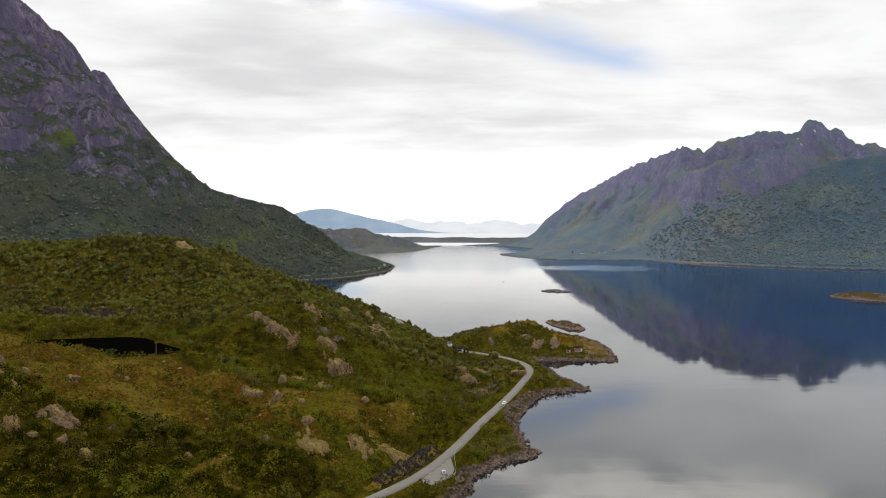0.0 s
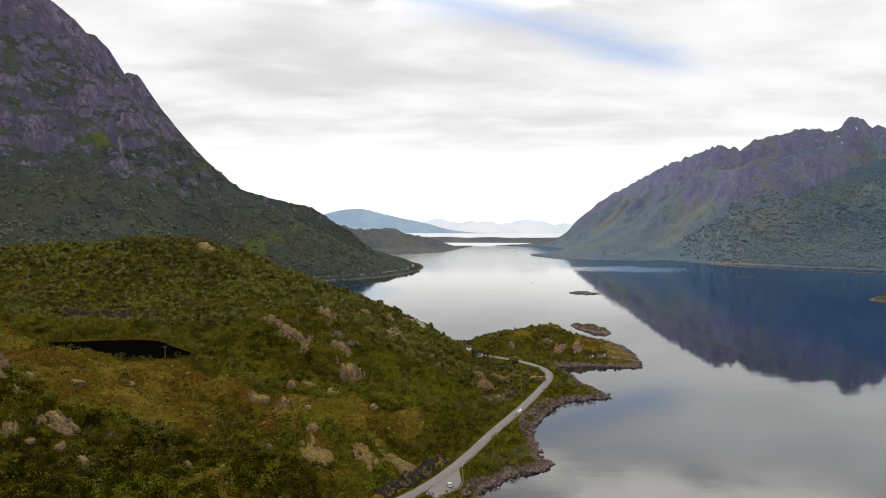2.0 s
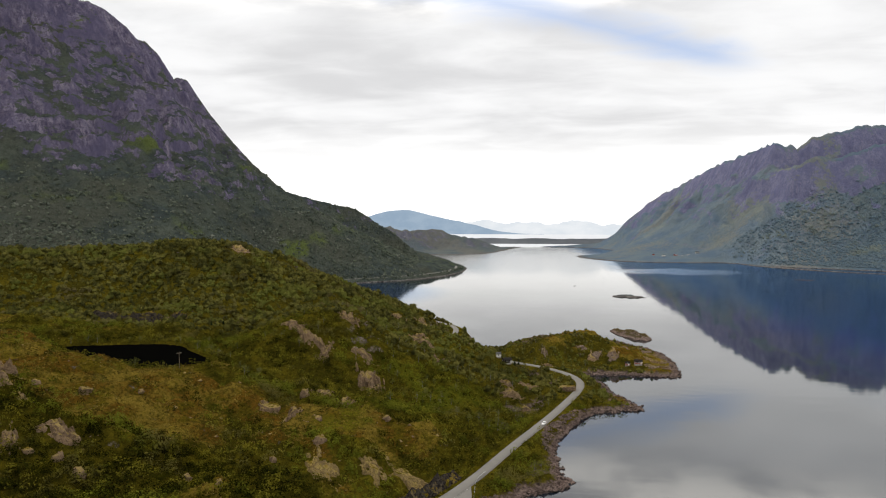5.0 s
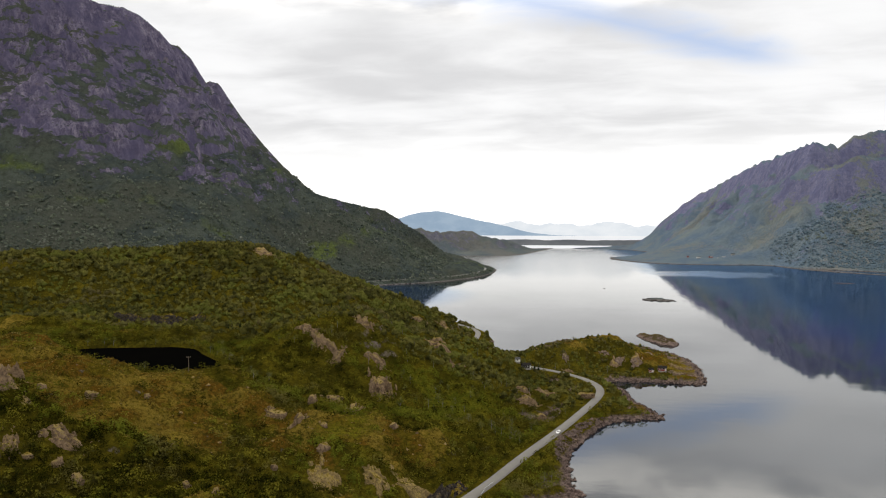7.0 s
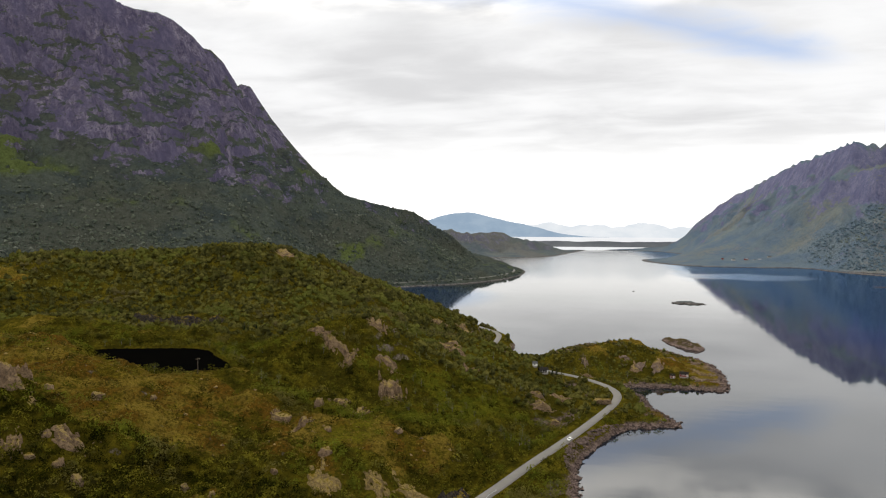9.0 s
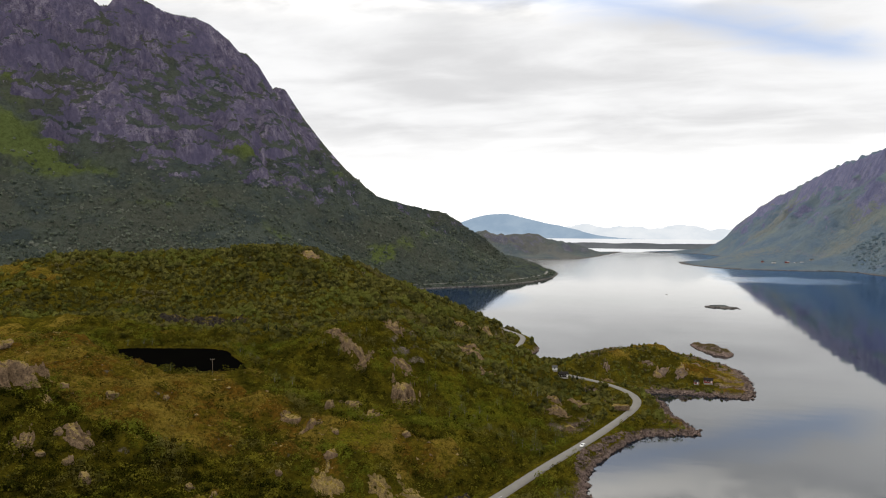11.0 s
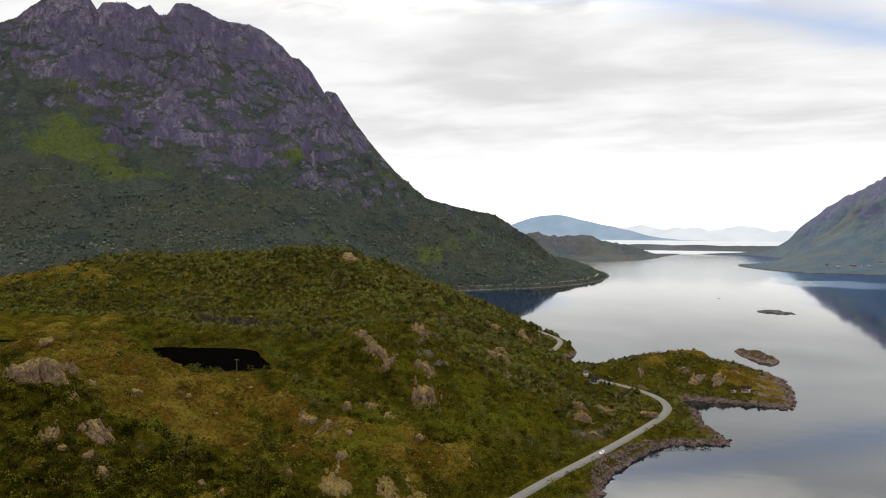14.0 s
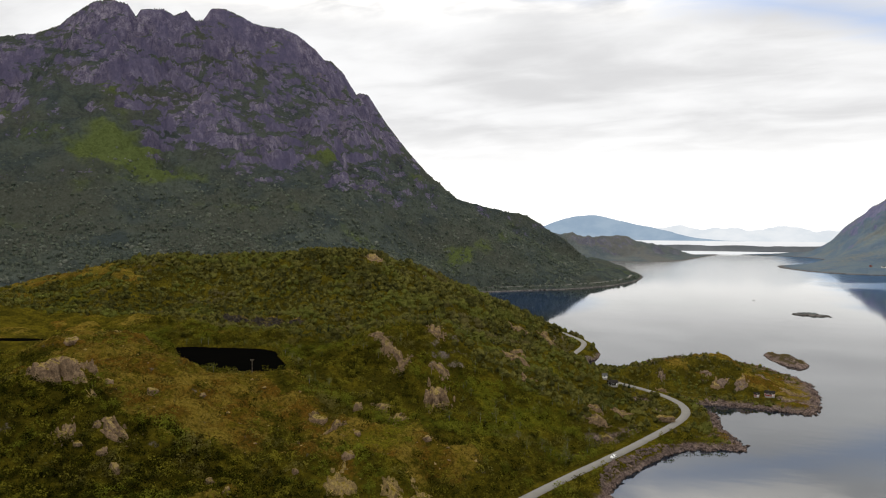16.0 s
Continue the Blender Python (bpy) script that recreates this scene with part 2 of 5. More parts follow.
# fresh green grass, on the heath and on the mountain's flank
LUSH_HEATH = [
    (-304, 634, 26, 9, 10, 0.9), (-479, 528, 46, 22, 0, 0.7), (-104, 295, 24, 10, 10, 0.7), (-79, 289, 24, 12, 0, 0.7), (-60, 345, 10, 10, 0, 0.5), (-12, 478, 24, 30, 0, 0.7), (-84, 262, 22, 12, 0, 0.6),
    (-259, 449, 28, 8, 10, 0.7), (45, 558, 8, 20, 0, 0.8), (-330, 560, 50, 14, 0, 0.5), (-60, 362, 12, 10, 0, 0.4), (-30, 540, 22, 20, 0, 0.4), (30, 632, 22, 12, 0, 0.6), (-16, 430, 26, 40, 0, 0.5),
]
MEADOWS = [
    (-1021, 1108, 60, 42, 35, 0.8), (-931, 1146, 52, 22, 25, 0.9), (-1090, 1085, 80, 34, 32, 0.9), (-1190, 1035, 90, 40, 30, 0.9), (-791, 1172, 40, 13, 10, 0.8), (-675, 1186, 26, 15, 0, 0.9), (-556, 1220, 30, 15, 0, 1.0),
    (-860, 1090, 60, 18, 20, 0.5), (-960, 1010, 60, 20, 25, 0.5), (-750, 1050, 60, 16, 10, 0.4), (-466, 1535, 60, 14, 84, 0.8), (-430, 1690, 90, 16, 77, 0.8), (-757, 1434, 40, 12, 38, 0.6),
]
# where the mountain's bare rock begins, uphill of this line, and the crags below it
ROCK_LINE = [(-2400, 760), (-1500, 1010), (-1250, 1085), (-1127, 1135), (-1042, 1215), (-919, 1225), (-769, 1285), (-626, 1405), (-600, 1560), (-560, 1800), (-540, 2300)]
CREST_ROCK = [(-1312, 1302, 56, 25, 38, 0.7), (-1205, 1406, 56, 23, 38, 0.7), (-1086, 1510, 47, 25, 38, 0.6), (-958, 1648, 38, 34, 38, 0.8), (-826, 1718, 27, 27, 38, 0.9), (-783, 1768, 29, 27, 38, 0.8)]
CLIFFS = [(-1210, 1264, 34, 43, 38, 0.9), (-1171, 1334, 41, 22, 38, 0.8), (-1080, 1254, 12, 13, 38, 0.9), (-988, 1295, 25, 26, 38, 0.9),
          (-1321, 1248, 37, 12, 38, 0.6), (-1036, 1459, 27, 18, 38, 0.7), (-955, 1519, 25, 22, 38, 0.8), (-852, 1488, 22, 15, 38, 0.6), (-1150, 1115, 23, 12, 38, 0.6)]
LEDGES = [(-1377, 1192, 42, 45, 38, -0.9), (-1246, 1169, 44, 11, 38, -0.8), (-1199, 1345, 55, 8, 38, -0.9), (-1054, 1449, 45, 8, 38, -0.6), (-1084, 1376, 19, 11, 38, -0.8), (-1001, 1490, 13, 21, 38, -0.8), (-991, 1392, 22, 15, 38, -0.8),
          (-897, 1506, 35, 8, 38, -0.7), (-862, 1605, 16, 11, 38, -0.6), (-757, 1434, 37, 12, 38, -1.0), (-914, 1355, 25, 12, 38, -0.8), (-1031, 1256, 18, 10, 38, -0.7), (-809, 1571, 18, 8, 38, -0.6), (-1089, 1188, 33, 10, 38, -0.7)]
CRAGS = [(-833, 1327, 20, 20, 38, 1.3), (-707, 1395, 17, 15, 38, 1.3), (-662, 1447, 19, 17, 38, 1.3), (-880, 1255, 11, 11, 38, 1.1), (-1042, 1179, 11, 10, 38, 1.1), (-986, 1232, 8, 8, 38, 1.0), (-1188, 1069, 21, 8, 38, 0.5),
         (-370, 1790, 40, 16, 60, 0.8), (-300, 1700, 40, 20, 60, 0.5), (-440, 2060, 60, 40, 0, 0.7)]


def patches(x, y, rows):
    total = np.zeros(np.shape(x))
    wx, wy = x + 9 * fbm(x / 22, y / 22, 71, 3), y + 9 * fbm(x / 22, y / 22, 72, 3)
    for kx, ky, a, b, turn, h in rows:
        c, s = cos(radians(turn)), sin(radians(turn))
        u, v = (wx - kx) * c + (wy - ky) * s, -(wx - kx) * s + (wy - ky) * c
        total = total + h * np.exp(-0.5 * ((u / a) ** 2 + (v / b) ** 2))
    return total


def bareness(x, y):
    """How bare the mountain is: above nought uphill of the line where its rock begins."""
    d, _, side = near_line(x, y, np.array(ROCK_LINE))
    wave = 70 * fbm(x / 130, y / 130, 66, 4)
    return 0.5 * np.clip((-side * d + wave) / 130, -2.2, 0.9) + 1.5 * (patches(x, y, CRAGS) + patches(x, y, CLIFFS) + patches(x, y, LEDGES) + patches(x, y, CREST_ROCK) - 0.9 * patches(x, y, MEADOWS))


def inland(x, y, d):
    z = 36 * (1 - np.exp(-np.clip(d, 0, None) / 100)) * ease(d, -5, 70)
    for kx, ky, h, a, b, turn in KNOLLS + LOW_KNOLLS:
        c, s = cos(radians(turn)), sin(radians(turn))
        u, v = (x - kx) * c + (y - ky) * s, -(x - kx) * s + (y - ky) * c
        z = z + h * np.exp(-0.5 * ((u / a) ** 2 + (v / b) ** 2))
    return z


def land(x, y):
    """Height of the mainland; the mountain's lead over the hills; metres inland and from the road's middle; share of open heath."""
    x, y = np.asarray(x, float), np.asarray(y, float)
    d = shore_gap(x, y, SHORE)
    hill = inland(x, y, d)
    lumps = 6.5 * fbm(x / 62, y / 62, 11, 3) + 3.6 * (0.7 - ridged(x / 34, y / 34, 12, 3)) + 1.2 * fbm(x / 8, y / 8, 13, 3)
    hill = hill + lumps * ease(d, 3, 50)
    hills = ease(y, 430, 560) * ease(-y, -1100, -980) * ease(x, -560, -380) * ease(-x, -40, 0)
    near_road = near_line(x, y, ROAD)[0]
    share = lumps / 7.0 + 0.55 * fbm(x / 34, y / 34, 31, 4) + 0.2 * perlin(x / 170, y / 170, 30) - 0.8 * hills - 0.5 * (1 - ease(near_road, 10, 34)) * ease(y, 330, 360)
    heath = ease(share + patches(x, y, OPEN_HEATH) + patches(x, y, FAR_HEATH) + patches(x, y, SCRUB_HOLLOWS) + patches(x, y, NECK_SCRUB), -0.16, 0.40)
    mount = ridge_height(x, y, RIDGE_WEST + RIDGE_SHOULDER, 110, 0.47, 1.0, 40, sink=60.0, broken=0.25, terrace=1.0)
    mount = mount + 24 * patches(x, y, CLIFFS) + 11 * patches(x, y, CRAGS) + 8 * patches(x, y, LEDGES)
    mount = mount * (1 - (1 - ease(d, -30, 260)) * ease(y, 1100, 1500))
    m = np.where(mount > hill - 60, mount, 0)
    k = 14.0
    top = np.maximum(hill, m) + k * np.log1p(np.exp(-np.abs(hill - m) / k)) - k * 0.0
    top = np.where(m > 0, top - k * np.exp(-np.abs(hill - m) / k) * 0.5, hill)
    rocks = (2.6 + 2.2 * fbm(x / 9, y / 9, 15, 4)) * (1 - np.exp(-np.clip(d, 0, None) / 4.0))
    z = rocks + top * ease(d, 2, 46) * ease(d, -1, 8)
    z = np.where(d < 0, np.maximum(-7, d * 0.5), z)
    # ponds
    for ring, level in ((POND, POND_Z), (TARN, TARN_Z)):
        g = near_line(x, y, ring, True)[0]
        g = np.where(inside(x, y, ring), -g, g)
        z = np.where(g < 0, level - 1.5 - 0.1 * np.abs(g).clip(0, 20), z + (level + 1.2 - z) * (1 - ease(g, 0, 22)))
    # the road's bed, cut into the slope
    r, where, side = near_line(x, y, ROAD)
    bed = 5.0 + 4.0 * ease(y, 600, 700)
    wide = np.where(z > bed, 8.0 + 14.0 * ease(y, 340, 420), 16.0) + 3 * perlin(x / 14, y / 14, 16)
    z = np.where(d > -4, bed - 0.35 + (z - bed + 0.35) * ease(r, ROAD_HALF + 1.6, ROAD_HALF + 1.6 + wide), z)
    far = near_line(x, y, PROMONTORY_ROAD)[0]
    z = np.where((far < 40) & (d > -2), 7.6 + (z - 7.6) * ease(far, 7, 26), z)
    lay = near_line(x, y, np.array(LAYBY), True)[0] * np.where(inside(x, y, np.array(LAYBY)), -1, 1)
    z = np.where(lay < 9, 4.65 + (z - 4.65) * ease(lay, 1.5, 9), z)
    return z, mount - hill, d, r, heath


@functools.lru_cache(maxsize=None)
def spot(x, y):
    return float(land(np.array([x]), np.array([y]))[0][0])


def sheet_mesh(name, xs, ys, zs, keep=None, tell=False):
    """A mesh over a grid of places; keep picks its faces."""
    nx, ny = len(xs), len(ys)
    gx, gy = np.meshgrid(xs, ys)
    co = np.stack([gx, gy, zs], -1).reshape(-1, 3)
    i = (np.arange(ny - 1)[:, None] * nx + np.arange(nx - 1)).ravel()
    quads = np.stack([i, i + 1, i + nx + 1, i + nx], 1)
    if keep is not None:
        quads = quads[keep.ravel()]
        used = np.unique(quads)
        order = np.full(len(co), -1)
        order[used] = np.arange(len(used))
        co, quads = co[used], order[quads]
    me = quick_mesh(name, co, quads)
    return (me, used) if tell else me


def quick_mesh(name, co, faces, smooth=True):
    """A mesh from arrays of places and of faces with as many corners each."""
    co, faces = np.asarray(co, np.float32), np.asarray(faces, np.int32)
    me = bpy.data.meshes.new(name)
    me.vertices.add(len(co))
    me.vertices.foreach_set("co", co.ravel())
    me.loops.add(faces.size)
    me.loops.foreach_set("vertex_index", faces.ravel())
    me.polygons.add(len(faces))
    me.polygons.foreach_set("loop_start", np.arange(len(faces), dtype=np.int32) * faces.shape[1])
    me.update(calc_edges=True)
    me.polygons.foreach_set("use_smooth", np.full(len(faces), smooth))
    me.validate()
    return me

# ---------------------------------------------------------------- materials
def material(name):
    m = bpy.data.materials.new(name)
    m.use_nodes = True
    return m, Nodes(m.node_tree)


def finish(n, colour, rough=0.9, bump=None, strength=0.5, far=1.0, **more):
    ins = {"Base Color": colour if isinstance(colour, bpy.types.NodeSocket) else (*colour, 1.0), "Roughness": rough}
    if bump is not None:
        ins["Normal"] = n.add("ShaderNodeBump", ins={"Strength": strength, "Distance": far, "Height": bump}).outputs[0]
    ins.update(more)
    shader = n.add("ShaderNodeBsdfPrincipled", ins=ins)
    n.tree.links.new(shader.outputs[0], n.add("ShaderNodeOutputMaterial").inputs[0])


def land_material(name, greens, heath, rock, pale, slope, shore=True, scale=1.0, rock_amount=0.0, rock_high=None, open_heath=False, patchy=0.42, pale_from=0.5, snow=False, bright_from=0.58, column=0.75, speckle=1.0, ledges=0.0, crags=False, grass=False):
    """Heath, grass and moss on gentle ground, bare rock where it is steep, washed rock along the water."""
    m, n = material(name)
    geo = n.add("ShaderNodeNewGeometry")
    at = geo.outputs["Position"]
    xyz = n.add("ShaderNodeSeparateXYZ", at)
    tilt = n.add("ShaderNodeSeparateXYZ", geo.outputs["Normal"]).outputs[2]
    wide, mid, fine = n.noise(at, 0.016 / scale, 4, 0.55), n.noise(at, 0.07 / scale, 5, 0.6), n.noise(at, 0.55 / scale, 5, 0.65)
    grain = n.noise(at, 2.6 / scale, 3, 0.7)
    plant = n.mix(n.steps(mid, 0.40, 0.60), greens[0], greens[1])
    if open_heath:
        share = n.add("ShaderNodeAttribute", attribute_name="heath").outputs["Fac"]
        share = n.math("ADD", share, n.math("MULTIPLY", n.math("SUBTRACT", n.math("ADD", mid, fine), 1.0), 1.5))
        plant = n.mix(n.steps(share, 0.42, 1.0, 0.0, 0.9), plant, n.mix(n.steps(n.noise(n.vmath("ADD", at, (40.0, 9.0, 0.0)), 0.085, 5, 0.65), 0.50, 0.60, 0.0, 0.75), n.mix(n.steps(n.noise(at, 0.045, 5, 0.6), 0.42, 0.58), heath[0], heath[1]), greens[1]))
    else:
        plant = n.mix(n.steps(n.math("ADD", wide, n.math("MULTIPLY", n.math("SUBTRACT", fine, 0.5), 0.35)), 0.47, 0.60), plant, heath[0])
        plant = n.mix(n.steps(n.noise(at, 0.11 / scale, 5, 0.65), 0.56, 0.68), plant, heath[1])
    lush = n.noise(n.vmath("ADD", at, (300.0, 80.0, 0.0)), 0.025 / scale, 5, 0.6)
    if grass:
        fresh = n.add("ShaderNodeAttribute", attribute_name="lush").outputs["Fac"]
        lush = n.math("ADD", n.math("SUBTRACT", lush, 0.03), n.math("MULTIPLY", fresh, 0.17))
    plant = n.mix(n.steps(lush, bright_from, bright_from + 0.15, 0.0, 0.85), plant, greens[2])
    plant = n.mix(n.steps(fine, 0.34, 0.58, 0.46 * speckle, 0.0), plant, (0.014, 0.016, 0.003))
    plant = n.mix(n.steps(grain, 0.36, 0.60, 0.36 * speckle, 0.0), plant, (0.016, 0.015, 0.004))
    upright = 1.0 if scale < 2 else 0.28
    crack = n.noise(n.scale(at, (1.0, 1.0, upright)), 0.30 / scale, 7, 0.72, 0.5)
    stone = n.mix(n.steps(crack, 0.35, 0.62), rock[0], rock[1])
    stone = n.mix(n.steps(n.noise(at, 0.9 / scale, 5, 0.7), 0.38, 0.5, 0.55, 0.0), stone, rock[2])
    joint = n.noise(n.scale(at, (1.0, 1.0, upright * 0.57)), 0.62 / scale, 5, 0.65, 0.25)
    stone = n.mix(n.steps(joint, 0.36, 0.50, column, 0.0), stone, rock[2])
    for size, low in (((0.20, 0.45), (0.55, 0.35)) if scale > 2 else ((0.30, 0.30),)):
        warped = n.vmath("ADD", n.scale(at, (1.0, 1.0, 0.45)), n.scale(n.add("ShaderNodeTexNoise", ins={"Vector": at, "Scale": size * 1.4 / scale, "Detail": 2.0}).outputs["Color"], (1.6 * scale, 1.6 * scale, 1.6 * scale)))
        facet = n.add("ShaderNodeSeparateColor", n.add("ShaderNodeTexVoronoi", ins={"Vector": warped, "Scale": size / scale}).outputs["Color"]).outputs[0]
        stone = n.mix(n.steps(facet, 0.1, 0.75, low, 0.0), stone, rock[2])
    stone = n.mix(n.math("MULTIPLY", n.steps(mid, pale_from, pale_from + 0.12), n.steps(tilt, 0.5, 0.8)), stone, pale)
    level = n.math("ADD", tilt, n.math("MULTIPLY", n.math("SUBTRACT", n.math("ADD", mid, n.math("MULTIPLY", fine, 0.8)), 0.9), patchy))
    if rock_amount:
        level = n.math("SUBTRACT", level, n.math("MULTIPLY", n.steps(n.noise(at, 0.03, 5, 0.62), 0.55, 0.66), rock_amount))
    if rock_high:
        level = n.math("ADD", level, n.math("MULTIPLY", n.math("SUBTRACT", n.noise(at, 0.0045, 4, 0.6), 0.5), 1.1))
        level = n.math("SUBTRACT", level, n.math("MULTIPLY", n.steps(xyz.outputs[2], *rock_high), 0.17))
    if crags:
        level = n.math("SUBTRACT", level, n.math("MULTIPLY", n.add("ShaderNodeAttribute", attribute_name="bare").outputs["Fac"], 0.15))
        stone = n.mix(n.steps(n.noise(n.scale(at, (1.0, 1.0, 0.5)), 0.013, 5, 0.62, 0.4), 0.38, 0.60, 0.75, 0.0), stone, rock[3])
    if ledges:
        level = n.math("ADD", level, n.math("MULTIPLY", n.math("SUBTRACT", n.noise(n.scale(at, (1.0, 1.0, 2.4)), 0.022, 7, 0.68), 0.5), ledges))
    bare = n.steps(level, slope - 0.05, slope + 0.07, 1.0, 0.0)
    colour = n.mix(bare, plant, stone)
    if shore:
        edge = n.math("ADD", xyz.outputs[2], n.math("MULTIPLY", n.math("SUBTRACT", fine, 0.5), 3.5))
        wash = n.mix(n.steps(crack, 0.36, 0.60), *(((0.088, 0.062, 0.054), (0.215, 0.160, 0.138)) if scale < 3 else ((0.110, 0.102, 0.098), (0.190, 0.176, 0.166))))
        wash = n.mix(n.steps(fine, 0.36, 0.52, 0.8, 0.0), wash, (0.028, 0.022, 0.019))
        colour = n.mix(n.steps(edge, 1.3, 2.8, 1.0, 0.0), colour, wash)
        colour = n.mix(n.steps(edge, -0.2, 0.9, 0.85, 0.0), colour, (0.018, 0.016, 0.013))
    relief = n.math("ADD", n.math("MULTIPLY", fine, 1.2), n.math("MULTIPLY", crack, 2.2))
    if snow:
        white = n.math("MULTIPLY", n.math("MULTIPLY", n.steps(xyz.outputs[2], 470, 500), n.steps(xyz.outputs[2], 560, 575, 1.0, 0.0)), n.steps(n.noise(n.scale(at, (1.0, 1.0, 0.5)), 0.016, 2, 0.4), 0.675, 0.69))
        colour = n.mix(white, colour, (0.75, 0.77, 0.80))
    finish(n, colour, 0.93, n.math("ADD", relief, n.math("MULTIPLY", grain, 0.35)), 0.85, 1.4 * scale, **{"Specular IOR Level": 0.0})
    return m


GREENS = [(0.054, 0.045, 0.005), (0.108, 0.086, 0.008), (0.134, 0.126, 0.010)]
HEATH = [(0.212, 0.148, 0.024), (0.128, 0.066, 0.010)]
ROCK = [(0.150, 0.118, 0.100), (0.285, 0.230, 0.190), (0.050, 0.042, 0.038)]
LICHEN = (0.335, 0.280, 0.150)
mat_ground = land_material("heath_ground", GREENS, HEATH, ROCK, LICHEN, 0.60, rock_amount=0.10, open_heath=True, speckle=1.35, grass=True)
# violet-blue haze is mixed into the mountain's rock and slope colours
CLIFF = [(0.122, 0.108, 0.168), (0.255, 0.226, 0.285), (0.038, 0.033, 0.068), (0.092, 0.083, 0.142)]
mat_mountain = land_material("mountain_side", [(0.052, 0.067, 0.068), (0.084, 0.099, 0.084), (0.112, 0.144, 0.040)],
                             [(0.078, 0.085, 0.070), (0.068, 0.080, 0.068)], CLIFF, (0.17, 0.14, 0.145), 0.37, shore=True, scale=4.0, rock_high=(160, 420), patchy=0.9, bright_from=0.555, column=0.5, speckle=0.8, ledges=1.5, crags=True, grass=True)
# far shores: the air's blue haze is painted into these base colours
mat_hazy_far_side = land_material("hazy_mountain_side", [(0.112, 0.158, 0.212), (0.145, 0.184, 0.212), (0.190, 0.212, 0.190)],
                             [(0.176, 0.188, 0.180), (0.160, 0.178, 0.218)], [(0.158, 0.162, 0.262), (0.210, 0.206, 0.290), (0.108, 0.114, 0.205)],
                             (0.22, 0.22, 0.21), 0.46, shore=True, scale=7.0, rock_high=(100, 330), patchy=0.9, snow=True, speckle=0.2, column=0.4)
mat_hazy_wooded = land_material("wooded_spur", [(0.072, 0.114, 0.162), (0.088, 0.130, 0.162), (0.140, 0.168, 0.158)],
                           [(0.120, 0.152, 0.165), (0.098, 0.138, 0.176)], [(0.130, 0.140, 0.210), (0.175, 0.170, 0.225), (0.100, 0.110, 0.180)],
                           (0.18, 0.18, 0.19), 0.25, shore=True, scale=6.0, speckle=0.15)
# headland slopes, greyed and blued in colour for the haze of distance
mat_hazy_headland = land_material("hazy_headland_side", [(0.098, 0.122, 0.138), (0.132, 0.150, 0.148), (0.150, 0.168, 0.128)],
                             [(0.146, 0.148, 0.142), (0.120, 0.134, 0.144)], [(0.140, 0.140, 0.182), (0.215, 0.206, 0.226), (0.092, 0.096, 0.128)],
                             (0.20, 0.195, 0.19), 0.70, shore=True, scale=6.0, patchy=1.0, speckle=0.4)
mat_islet = land_material("islet_ground", [(0.064, 0.050, 0.022), (0.092, 0.072, 0.030), (0.090, 0.080, 0.026)], [(0.092, 0.066, 0.030), (0.075, 0.052, 0.028)], [(0.120, 0.090, 0.078), (0.220, 0.165, 0.138), (0.040, 0.030, 0.027)], (0.24, 0.19, 0.13), 0.86, rock_amount=0.5, patchy=0.9)
mat_shore_rock = land_material("shore_rock", GREENS, HEATH, [(0.094, 0.068, 0.060), (0.200, 0.150, 0.130), (0.028, 0.021, 0.019)], (0.21, 0.15, 0.115), 2.0,
                               shore=True, scale=0.6)


